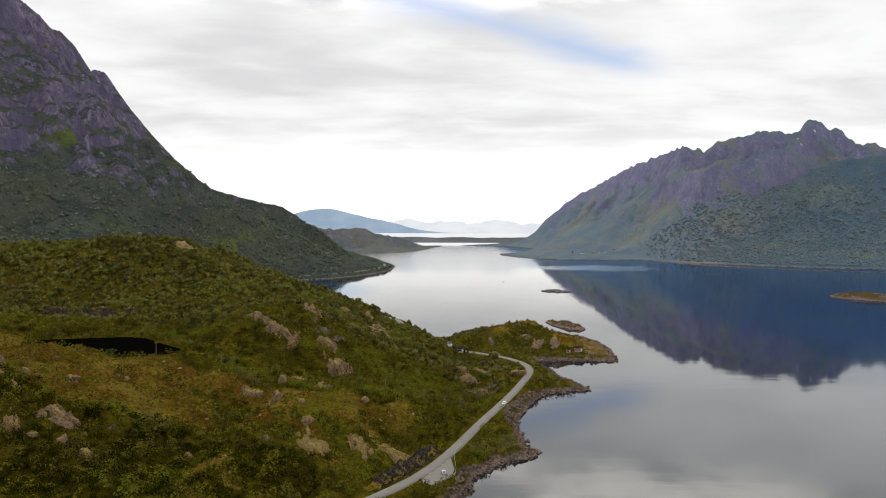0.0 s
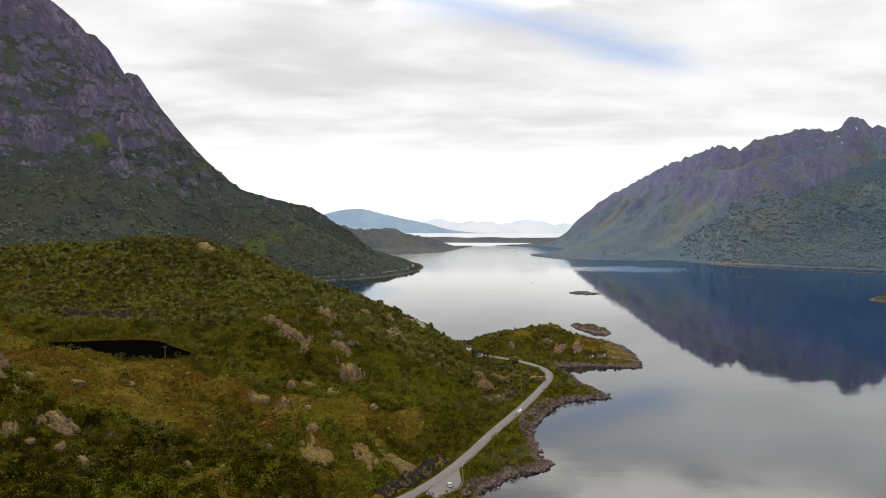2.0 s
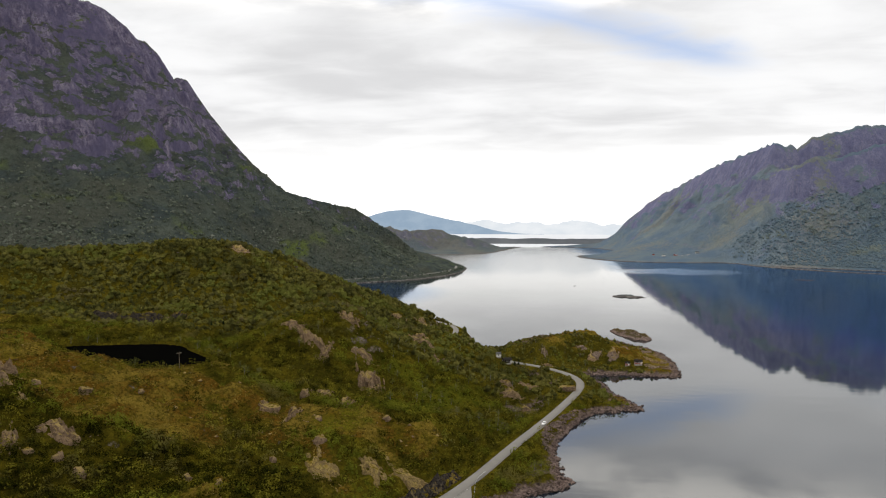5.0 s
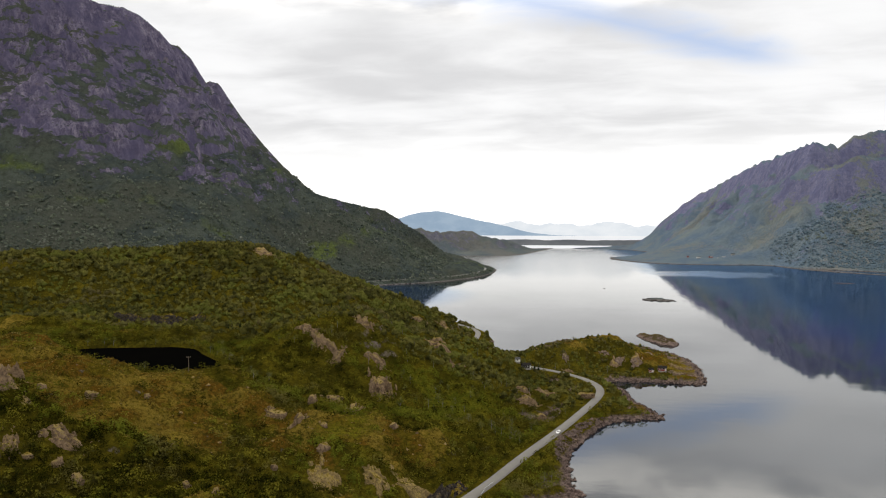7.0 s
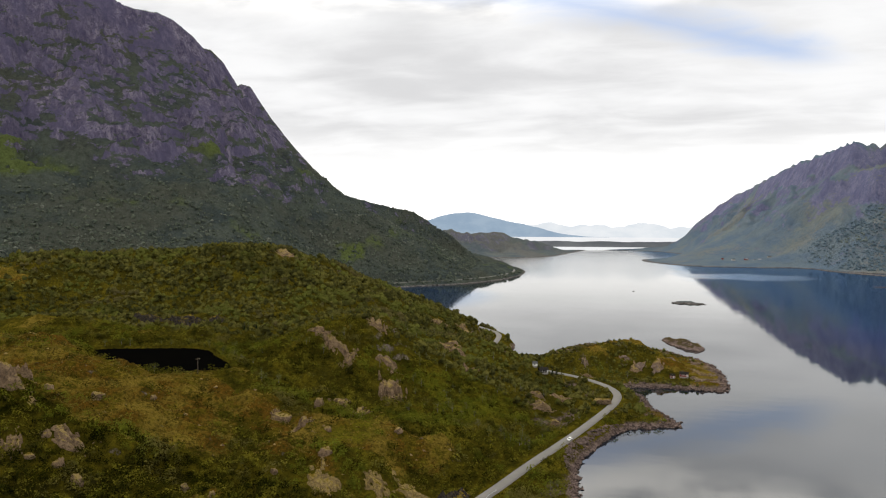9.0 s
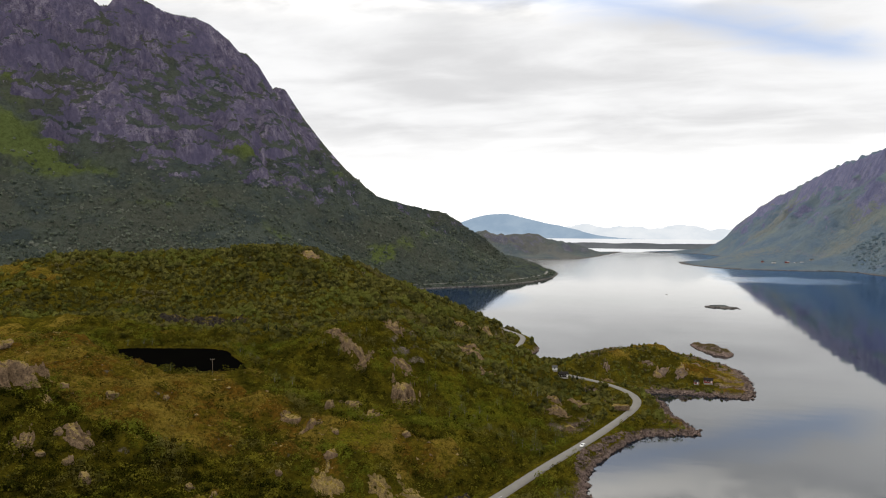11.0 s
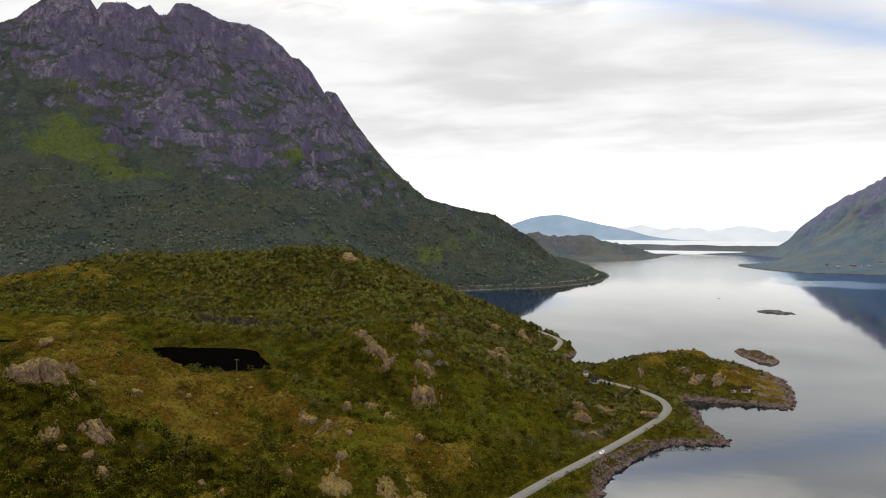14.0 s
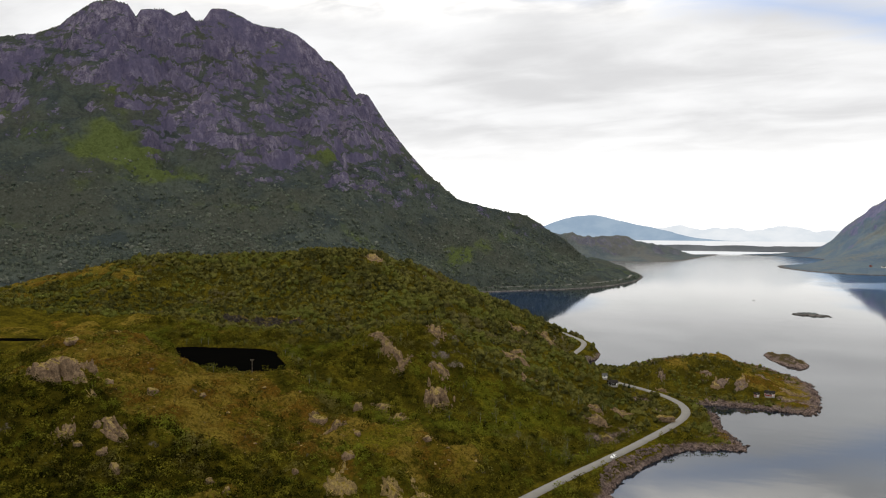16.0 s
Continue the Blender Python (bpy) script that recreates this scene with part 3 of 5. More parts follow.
def make_water():
    m, n = material("fjord_water")
    at = n.add("ShaderNodeNewGeometry").outputs["Position"]
    swell = n.noise(n.scale(at, (0.45, 1.0, 1.0)), 0.09, 3, 0.5)
    ripple = n.noise(n.scale(at, (0.35, 1.0, 1.0)), 0.5, 3, 0.55)
    calm = n.steps(n.noise(n.scale(at, (0.5, 1.6, 1.0)), 0.0035, 4, 0.6), 0.40, 0.62, 0.15, 1.0)
    # a breeze roughens one strip off the far shore
    off = n.scale(n.vmath("SUBTRACT", at, (455.0, 2060.0, 0.0)), (0.0050, 0.0062, 0.0))
    gust = n.steps(n.math("ADD", n.add("ShaderNodeVectorMath", off, operation="LENGTH").outputs["Value"], n.math("MULTIPLY", n.math("SUBTRACT", n.noise(at, 0.012, 4, 0.6), 0.5), 1.1)), 0.75, 1.05, 0.5, 0.0)
    place = n.add("ShaderNodeSeparateXYZ", at)
    gust = n.math("MAXIMUM", gust, n.math("MULTIPLY", n.steps(place.outputs[1], 1300, 2700, 0.0, 0.55), n.steps(n.math("SUBTRACT", place.outputs[0], n.math("MULTIPLY", place.outputs[1], 0.06)), 40, 190, 1.0, 0.0)))
    height = n.math("MULTIPLY", n.math("ADD", n.math("MULTIPLY", swell, 0.55), n.math("MULTIPLY", ripple, 0.11)), n.math("ADD", calm, n.math("MULTIPLY", gust, 3.0)))
    # dark near-shore shallows; out in the fjord, deep blue also paints the mountain's reflection
    deep = n.steps(n.math("ADD", n.math("MULTIPLY", n.add("ShaderNodeSeparateXYZ", at).outputs[0], 1.0), n.math("MULTIPLY", n.noise(at, 0.006, 3, 0.5), 160.0)), 330, 520)
    deep = n.math("MULTIPLY", deep, n.steps(place.outputs[1], 420, 640))
    # the blue reflection in the cove below the mountain is painted in too
    cove = n.scale(n.vmath("SUBTRACT", at, (-300.0, 1260.0, 0.0)), (0.0062, 0.0040, 0.0))
    deep = n.math("MAXIMUM", deep, n.steps(n.add("ShaderNodeVectorMath", cove, operation="LENGTH").outputs["Value"], 0.7, 1.3, 0.6, 0.0))
    colour = n.mix(deep, (0.002, 0.008, 0.016), n.mix(n.noise(at, 0.004, 3, 0.5), (0.0002, 0.012, 0.066), (0.0004, 0.015, 0.076)))
    bump = n.add("ShaderNodeBump", ins={"Strength": 0.085, "Distance": 1.0, "Height": height}).outputs[0]
    body = n.add("ShaderNodeBsdfDiffuse", colour)
    # blue gloss tint under the mask darkens the mirrored mountain by colour
    gloss = n.add("ShaderNodeBsdfGlossy", ins={"Color": n.mix(deep, (0.97, 0.965, 0.95), (0.60, 0.76, 0.95)), "Roughness": n.math("ADD", n.math("ADD", 0.03, n.math("MULTIPLY", deep, 0.05)), n.math("MULTIPLY", gust, 0.22)), "Normal": bump})
    both = n.add("ShaderNodeMixShader", n.add("ShaderNodeFresnel", ins={"IOR": 1.90, "Normal": bump}).outputs[0], body.outputs[0], gloss.outputs[0])
    n.tree.links.new(both.outputs[0], n.add("ShaderNodeOutputMaterial").inputs[0])
    return m


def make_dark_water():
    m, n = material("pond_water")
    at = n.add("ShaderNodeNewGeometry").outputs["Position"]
    # near-black without gloss: the dark hillside's reflection is put into the colour
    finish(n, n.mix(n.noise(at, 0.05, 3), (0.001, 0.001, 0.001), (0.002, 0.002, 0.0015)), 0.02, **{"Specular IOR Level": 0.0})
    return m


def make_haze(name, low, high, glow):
    """A far range or water, so distant that haze is painted in as a glow."""
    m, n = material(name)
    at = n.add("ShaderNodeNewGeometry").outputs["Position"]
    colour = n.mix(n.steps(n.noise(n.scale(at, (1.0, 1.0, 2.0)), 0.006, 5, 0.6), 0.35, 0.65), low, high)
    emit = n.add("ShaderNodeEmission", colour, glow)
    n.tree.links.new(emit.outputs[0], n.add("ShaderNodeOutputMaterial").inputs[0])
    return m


def make_asphalt():
    m, n = material("asphalt")
    at = n.add("ShaderNodeNewGeometry").outputs["Position"]
    colour = n.mix(n.noise(at, 0.25, 5, 0.6), (0.104, 0.096, 0.084), (0.158, 0.147, 0.130))
    colour = n.mix(n.steps(n.noise(at, 6.0, 3), 0.3, 0.7, 0.25, 0.0), colour, (0.08, 0.078, 0.075))
    finish(n, colour, 0.85, n.noise(at, 9.0, 3), 0.2, 0.02)
    return m


mat_water, mat_pond, mat_asphalt = make_water(), make_dark_water(), make_asphalt()
# backdrop colours glow: haze on the hills, sky brightness on the water
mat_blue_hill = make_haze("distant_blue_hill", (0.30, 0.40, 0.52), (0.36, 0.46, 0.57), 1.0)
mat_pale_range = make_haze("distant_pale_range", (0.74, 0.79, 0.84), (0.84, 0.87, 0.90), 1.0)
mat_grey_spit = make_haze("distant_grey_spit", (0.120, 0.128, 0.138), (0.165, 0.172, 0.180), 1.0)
mat_glow_water = make_haze("glowing_far_water", (0.86, 0.87, 0.89), (0.90, 0.91, 0.92), 1.0)

# ---------------------------------------------------------------- large structure
def spread(lo, hi, fine_lo, fine_hi, fine, coarse):
    """Grid steps: fine in the middle stretch, widening to coarse outside."""
    out = list(np.arange(fine_lo, fine_hi, fine))
    for start, end, sign in ((fine_lo, lo, -1), (fine_hi, hi, 1)):
        p, step = start, fine
        while (p - end) * sign < 0:
            out.append(p)
            step = min(coarse, step * 1.05)
            p += sign * step
        out.append(end)
    return np.array(sorted(set(np.round(out, 3))))


def structure(name, mesh, mat, label, category):
    ob = new(name, mesh)
    mesh.materials.append(mat)
    return tagged(ob, label, category, kind="structure")


def face_mean(a):
    return 0.25 * (a[:-1, :-1] + a[1:, :-1] + a[:-1, 1:] + a[1:, 1:])


def land_sheet(name, gx, gy, mountain, mat, label, category):
    """The heath or the mountain, each over a grid of its own; they meet where the mountain rises out of the hills."""
    mx, my = np.meshgrid(gx, gy)
    z, lead, d, road, heath = land(mx, my)
    fx, fy = face_mean(mx), face_mean(my)
    edge = np.where(fy > 1150, 99.0, face_mean(lead) + 10 * perlin(fx / 40, fy / 40, 77))
    mesh, used = sheet_mesh(name, gx, gy, z, (face_mean(d) > -14) & ((edge > -4) if mountain else (edge < 0)), True)
    x, y = mx.ravel()[used], my.ravel()[used]
    extra = [("lush", patches(x, y, MEADOWS if mountain else LUSH_HEATH))] + ([("bare", bareness(x, y))] if mountain else [("heath", heath.ravel()[used])])
    for key, values in extra:
        mesh.attributes.new(key, "FLOAT", "POINT").data.foreach_set("value", values.astype(np.float32))
    return structure(name, mesh, mat, label, category)


land_sheet("ground", spread(-1500, 175, -330, 165, 2.0, 7.2), spread(-700, 1160, 200, 830, 2.0, 7.2), False, mat_ground,
           "hummocky heath of moss, grass and bare rock above the fjord", "ground")
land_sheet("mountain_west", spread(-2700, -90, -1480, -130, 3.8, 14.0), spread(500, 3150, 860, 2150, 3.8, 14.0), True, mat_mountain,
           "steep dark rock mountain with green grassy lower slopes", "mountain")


def plane(name, x0, y0, x1, y1, z):
    me = bpy.data.meshes.new(name)
    me.from_pydata([(x0, y0, z), (x1, y0, z), (x1, y1, z), (x0, y1, z)], [], [(0, 1, 2, 3)])
    return me


structure("water", plane("water", -9000, -6000, 9000, 9000, 0.0), mat_water, "calm fjord water that mirrors the cloudy sky", "water")


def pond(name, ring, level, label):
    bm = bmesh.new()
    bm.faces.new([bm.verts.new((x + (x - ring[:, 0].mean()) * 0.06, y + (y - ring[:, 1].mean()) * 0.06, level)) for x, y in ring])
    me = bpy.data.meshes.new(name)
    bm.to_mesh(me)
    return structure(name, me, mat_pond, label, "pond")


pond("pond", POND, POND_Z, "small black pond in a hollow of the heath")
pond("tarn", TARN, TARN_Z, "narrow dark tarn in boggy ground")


def strip(name, line, half, lift, mat, label, category, y_from=-1e9):
    """A slightly cambered road surface with a thickness along a line."""
    pts = line[line[:, 1] > y_from]
    way = np.gradient(pts, axis=0)
    way /= np.linalg.norm(way, axis=1)[:, None]
    right = np.stack([way[:, 1], -way[:, 0]], 1)
    z = 5.0 + 4.0 * ease(pts[:, 1], 600, 700) + lift
    rows = []
    for off, dz in ((-half - 0.4, -0.5), (-half, 0.0), (0, 0.07), (half, 0.0), (half + 0.4, -0.5)):
        rows.append(np.column_stack([pts + right * off, z + dz]))
    co = np.stack(rows, 1).reshape(-1, 3)
    n = len(rows)
    i = (np.arange(len(pts) - 1)[:, None] * n + np.arange(n - 1)).ravel()
    return structure(name, quick_mesh(name, co, np.stack([i, i + 1, i + n + 1, i + n], 1)[:, ::-1]), mat, label, category)


strip("road", ROAD, ROAD_HALF, 0.0, mat_asphalt, "narrow grey asphalt road along the shore", "road", 80)


def lay_by():
    bm = bmesh.new()
    ring = [bm.verts.new((x, y, 4.985)) for x, y in LAYBY]
    f = bm.faces.new(ring)
    bmesh.ops.recalc_face_normals(bm, faces=[f])
    bmesh.ops.solidify(bm, geom=[f], thickness=0.3)
    me = bpy.data.meshes.new("layby")
    bm.to_mesh(me)
    return structure("layby", me, mat_asphalt, "triangular asphalt lay-by beside the shore road", "lay-by")


lay_by()


def island(name, ring, height, mat, label, seed, step=2.0, lumps=2.0, category="island", ragged=2.5, size=14.0, flat=14.0):
    ring = rounded(ring, True, 2)
    lo, hi = ring.min(0) - 12, ring.max(0) + 12
    xs, ys = np.arange(lo[0], hi[0], step), np.arange(lo[1], hi[1], step)
    x, y = np.meshgrid(xs, ys)
    d = shore_gap(x, y, ring, ragged, size, seed)
    z = height * (1 - np.exp(-np.clip(d, 0, None) / flat)) + lumps * ease(d, 0, 10) * fbm(x / 12, y / 12, seed + 1, 4)
    z = np.where(d < 0, np.maximum(-6, d * 0.6), z)
    return structure(name, sheet_mesh(name, xs, ys, z, face_mean(d) > -8), mat, label, category)


island("islet", [(122, 855), (128, 815), (140, 788), (154, 770), (165, 788), (160, 818), (146, 850)], 8, mat_islet,
       "small heath islet ringed by bare shore rock", 81, lumps=5.0)
island("skerry", [(171, 1278), (195, 1258), (236, 1250), (226, 1285), (200, 1300)], 3.6, mat_hazy_headland, "low bare rock skerry in the fjord", 82, ragged=11.0, lumps=3.2)
island("islet_east", [(655, 1200), (664, 1140), (700, 1095), (760, 1100), (750, 1190), (700, 1225)], 13, mat_islet, "low heath islet in the open fjord", 83, 4.0, 4.0, flat=30.0)
island("sandbank", [(655, 1755), (705, 1750), (712, 1768), (660, 1772)], 1.8, mat_shore_rock, "low bank of pale sand and stones", 84, 4.0, 0.4, "sandbank")


HEIGHTS = {}


def height_on(name, x, y):
    xs, ys, z = HEIGHTS[name]
    return float(z[int(round((y - ys[0]) / (ys[1] - ys[0]))), int(round((x - xs[0]) / (xs[1] - xs[0])))])


def range_of_hills(name, ridge, ring, mat, label, box, step, base, share, rough, seed, gully, category="mountain", lean=(1.0, 0.0), second=None, low=16.0, rise=60.0, sink=0.0, broken=1.0, apron=None, terrace=0.0):
    """A mountain or headland of its own, below one or two crest lines and inside a shore line."""
    ring = rounded(ring, True, 2)
    xs, ys = np.arange(box[0], box[2], step), np.arange(box[1], box[3], step)
    x, y = np.meshgrid(xs, ys)
    d = shore_gap(x, y, ring, 8.0, 60.0, seed)
    z = ridge_height(x, y, ridge, base, share, rough, seed, gully, lean, sink, broken, terrace)
    if second:
        z = np.maximum(z, ridge_height(x, y, second, base, share, rough, seed + 3, gully, lean, sink, broken, terrace))
    if apron:
        z = z * (1 - 0.93 * np.exp(-((x - apron[0]) / apron[2]) ** 2 - ((y - apron[1]) / apron[3]) ** 2))
    z = low * (1 - np.exp(-np.clip(d, 0, None) / rise)) + z * ease(d, 0, 2.6 * rise)
    z = np.where(d < 0, np.maximum(-6, d * 0.4), z)
    HEIGHTS[name] = xs, ys, z
    return structure(name, sheet_mesh(name, xs, ys, z, face_mean(d) > -3 * step), mat, label, category)


RIDGE_EAST = [(150, 4872, 42), (350, 4870, 58), (540, 4850, 85), (640, 4800, 125), (868, 4600, 330), (965, 4360, 390), (1000, 3760, 445), (1029, 3329, 462), (1037, 3207, 467), (1064, 3091, 482), (1104, 3093, 460), (1124, 3094, 475), (1150, 3096, 450),
              (1210, 3099, 503), (1268, 3110, 508), (1340, 3126, 532), (1412, 3142, 546), (1462, 3154, 556), (1508, 3166, 561), (1549, 3177, 543), (1612, 3192, 557), (1650, 3197, 603),
              (1684, 3204, 615), (1734, 3221, 605), (1778, 3234, 572), (1836, 3246, 584), (1873, 3245, 534), (1925, 3227, 503), (1968, 3213, 510), (2018, 3198, 486), (2600, 3100, 470)]
RIB_EAST = [(992, 3658, 339), (1008, 3400, 397), (1016, 3284, 400), (1027, 3125, 391), (1040, 2957, 361), (1064, 2851, 367), (1148, 2856, 404), (1185, 2858, 386), (1273, 2871, 406),
            (1355, 2889, 440), (1417, 2904, 452), (1560, 3060, 520)]
SPUR_EAST = [(2300, 2650, 430), (1760, 2720, 420), (1605, 2740, 388), (1501, 2740, 374), (1369, 2735, 302), (1192, 2725, 226), (1010, 2710, 142), (880, 2640, 60), (790, 2600, 22)]
SHORE_EAST = [(224, 3225), (306, 2785), (418, 2632), (623, 2600), (745, 2650), (800, 2420), (950, 2250), (1400, 2200), (3300, 2100),
              (3300, 4900), (120, 4915), (130, 4845), (380, 4790), (480, 4600), (560, 4000), (420, 3500)]
SHORE_SPUR = [(760, 2640), (775, 2352), (883, 2112), (999, 2000), (1180, 1855), (1700, 1700), (3000, 1500), (3000, 3050), (1100, 3050), (850, 2850)]
range_of_hills("mountain_east", RIDGE_EAST, SHORE_EAST, mat_hazy_far_side, "jagged mountain with wooded slopes across the fjord, blue-grey with painted haze",
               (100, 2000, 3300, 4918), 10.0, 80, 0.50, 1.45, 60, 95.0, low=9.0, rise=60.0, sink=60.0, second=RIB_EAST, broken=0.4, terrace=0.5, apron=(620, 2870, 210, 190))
range_of_hills("wooded_spur", SPUR_EAST, SHORE_SPUR, mat_hazy_wooded, "dark wooded spur in front of the jagged mountain",
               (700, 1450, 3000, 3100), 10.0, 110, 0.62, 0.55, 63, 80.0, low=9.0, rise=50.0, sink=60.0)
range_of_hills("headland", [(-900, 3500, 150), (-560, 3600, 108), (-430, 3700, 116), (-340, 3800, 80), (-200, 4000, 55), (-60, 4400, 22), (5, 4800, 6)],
               [(-325, 3230), (-226, 3330), (-125, 3511), (-60, 4300), (18, 4870), (-30, 4890), (-250, 4500), (-700, 4500), (-1500, 3600), (-700, 3300)], mat_hazy_headland,
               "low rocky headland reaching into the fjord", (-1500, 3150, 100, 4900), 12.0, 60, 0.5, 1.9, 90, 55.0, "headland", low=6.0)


def far_wall(name, x0, x1, depth, foot, crest, mat, label, seed, thick=60.0):
    """A distant range: an upright outline with rounded top, far behind everything else."""
    n = 160
    co, faces = [], []
    for i in range(n + 1):
        a = atan2(x0 + (x1 - x0) * i / n, depth)
        r = depth
        top = crest(i / n)
        for rr, z in ((r, foot), (r, foot + (top - foot) * 0.7), (r + thick * 0.3, top), (r + thick, foot)):
            co.append((50 + rr * sin(a), 30 + rr * cos(a), z))
    for i in range(n):
        for k in range(3):
            j = i * 4 + k
            faces.append((j, j + 4, j + 5, j + 1))
    return structure(name, quick_mesh(name, co, faces), mat, label, "distant hills")


# upright glowing wall that stands in for far sky-bright water
far_wall("backdrop_water", -2600, 2600, 4968, -3, lambda s: 87.0, mat_glow_water, "glowing backdrop for bright open water far beyond the spit", 1, 8.0)
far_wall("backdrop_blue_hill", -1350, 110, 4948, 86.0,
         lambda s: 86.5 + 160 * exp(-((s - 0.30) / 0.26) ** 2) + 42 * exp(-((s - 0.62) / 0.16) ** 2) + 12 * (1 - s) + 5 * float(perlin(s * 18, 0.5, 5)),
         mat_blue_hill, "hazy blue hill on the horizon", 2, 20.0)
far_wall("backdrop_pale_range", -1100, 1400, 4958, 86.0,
         lambda s: 86.5 + (85 + 42 * float(fbm(s * 11, 0.3, 8, 4))) * min(1.0, 6 * s, 4 * (1 - s)), mat_pale_range, "pale hazy mountain range on the horizon", 3, 20.0)
# added glowing strip: painted bright water over the spit's foot
far_wall("backdrop_sound", -420, 560, 4885, -3, lambda s: 21.0 * min(1.0, 8 * s, 5 * (1 - s)) - 1.0, mat_glow_water, "glowing backdrop for the bright sound in front of the far spit", 4, 6.0)
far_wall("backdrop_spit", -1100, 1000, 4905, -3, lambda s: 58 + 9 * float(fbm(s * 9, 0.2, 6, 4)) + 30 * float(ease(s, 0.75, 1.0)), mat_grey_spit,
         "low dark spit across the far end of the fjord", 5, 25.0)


def shelf_road(name, line, half, lift, mat, label):
    """A road on a low stone bank that follows the land below a slope."""
    way = np.gradient(line, axis=0)
    way /= np.linalg.norm(way, axis=1)[:, None]
    right = np.stack([way[:, 1], -way[:, 0]], 1)
    z = np.full(len(line), lift)
    rows = [np.column_stack([line + right * off, z + dz]) for off, dz in ((-half, 0), (half, 0), (half + 0.5, -0.6))]
    co = np.stack(rows, 1).reshape(-1, 3)
    i = (np.arange(len(line) - 1)[:, None] * 3 + np.arange(2)).ravel()
    return structure(name, quick_mesh(name, co, np.stack([i, i + 1, i + 4, i + 3], 1)[:, ::-1]), mat, label, "road")


shelf_road("shore_road", PROMONTORY_ROAD, 3.0, 8.0, mat_asphalt, "grey shore road on a bank below the mountain")

# ---------------------------------------------------------------- plants and stones
def make_leaves(name, dark, light, other, wide=0.05, lush=None, deep=0.6):
    """Leaves that let some light through; their greens change from clump to clump and over the land."""
    m, n = material(name)
    geo = n.add("ShaderNodeNewGeometry")
    at = geo.outputs["Position"]
    colour = n.mix(n.steps(n.noise(at, 0.15, 4, 0.65), 0.40, 0.60), dark, light)
    colour = n.mix(n.steps(n.noise(n.vmath("ADD", at, (90.0, 30.0, 0.0)), wide, 4, 0.6), 0.53, 0.66, 0.0, 0.8), colour, other)
    if lush:
        colour = n.mix(n.steps(n.noise(n.vmath("ADD", at, (300.0, 80.0, 0.0)), 0.025, 4, 0.6), 0.50, 0.62, 0.0, 0.75), colour, lush)
    colour = n.mix(n.steps(n.noise(n.vmath("ADD", at, (10.0, 70.0, 0.0)), wide * 0.7, 4, 0.65), 0.50, 0.64, 0.0, deep), colour, n.mix(0.6, dark, (0.008, 0.010, 0.002)))
    colour = n.mix(n.math("MULTIPLY", geo.outputs["Random Per Island"], 0.28 if deep > 0.3 else 0.10), colour, n.mix(0.5, dark, (0.006, 0.008, 0.002)))
    body = n.add("ShaderNodeBsdfPrincipled", ins={"Base Color": colour, "Roughness": 0.85, "Specular IOR Level": 0.0})
    glow = n.add("ShaderNodeBsdfTranslucent", colour)
    both = n.add("ShaderNodeMixShader", 0.35, body.outputs[0], glow.outputs[0])
    n.tree.links.new(both.outputs[0], n.add("ShaderNodeOutputMaterial").inputs[0])
    return m


def make_bark():
    m, n = material("birch_bark")
    at = n.add("ShaderNodeNewGeometry").outputs["Position"]
    finish(n, n.mix(n.steps(n.noise(at, 3.0, 4), 0.4, 0.6), (0.20, 0.19, 0.17), (0.08, 0.07, 0.06)), 0.9)
    return m


mat_leaves = make_leaves("birch_leaves", (0.026, 0.027, 0.004), (0.178, 0.156, 0.017), (0.150, 0.128, 0.036), 0.05, (0.142, 0.160, 0.016), 0.6)
mat_birch_crown = make_leaves("birch_crown_leaves", (0.066, 0.070, 0.014), (0.165, 0.162, 0.040), (0.170, 0.160, 0.075), 0.05)
# hill greens hold extra blue, haze put into the leaf colour
mat_hill_leaves = make_leaves("hill_scrub_leaves", (0.050, 0.050, 0.015), (0.164, 0.150, 0.036), (0.134, 0.110, 0.046), 0.018, (0.136, 0.148, 0.028), 0.5)
mat_dark_leaves = make_leaves("conifer_needles", (0.008, 0.016, 0.006), (0.016, 0.028, 0.009), (0.014, 0.022, 0.010))
# bluer still, to go with the haze painted on the mountain side
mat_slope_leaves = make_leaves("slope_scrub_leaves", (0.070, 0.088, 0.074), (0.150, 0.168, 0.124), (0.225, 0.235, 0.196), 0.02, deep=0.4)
mat_bark = make_bark()
mat_stone = land_material("lichened_rock", GREENS, HEATH, [(0.150, 0.104, 0.066), (0.285, 0.198, 0.122), (0.050, 0.035, 0.024)], (0.310, 0.228, 0.085), 0.88,
                          shore=False, scale=0.7, pale_from=0.34, column=0.25, patchy=0.9)
mat_slab = land_material("lichened_slab", GREENS, HEATH, [(0.165, 0.118, 0.056), (0.285, 0.208, 0.088), (0.050, 0.038, 0.020)], (0.320, 0.238, 0.080), 0.84,
                         shore=False, scale=0.35, pale_from=0.42, column=0.25, patchy=1.0)
mat_islet_rock = land_material("neck_rock", GREENS, HEATH, [(0.150, 0.108, 0.088), (0.275, 0.205, 0.165), (0.050, 0.036, 0.030)], (0.300, 0.225, 0.125), 0.90, shore=False, scale=0.7, column=0.25, patchy=1.0)
rng = np.random.default_rng(7)


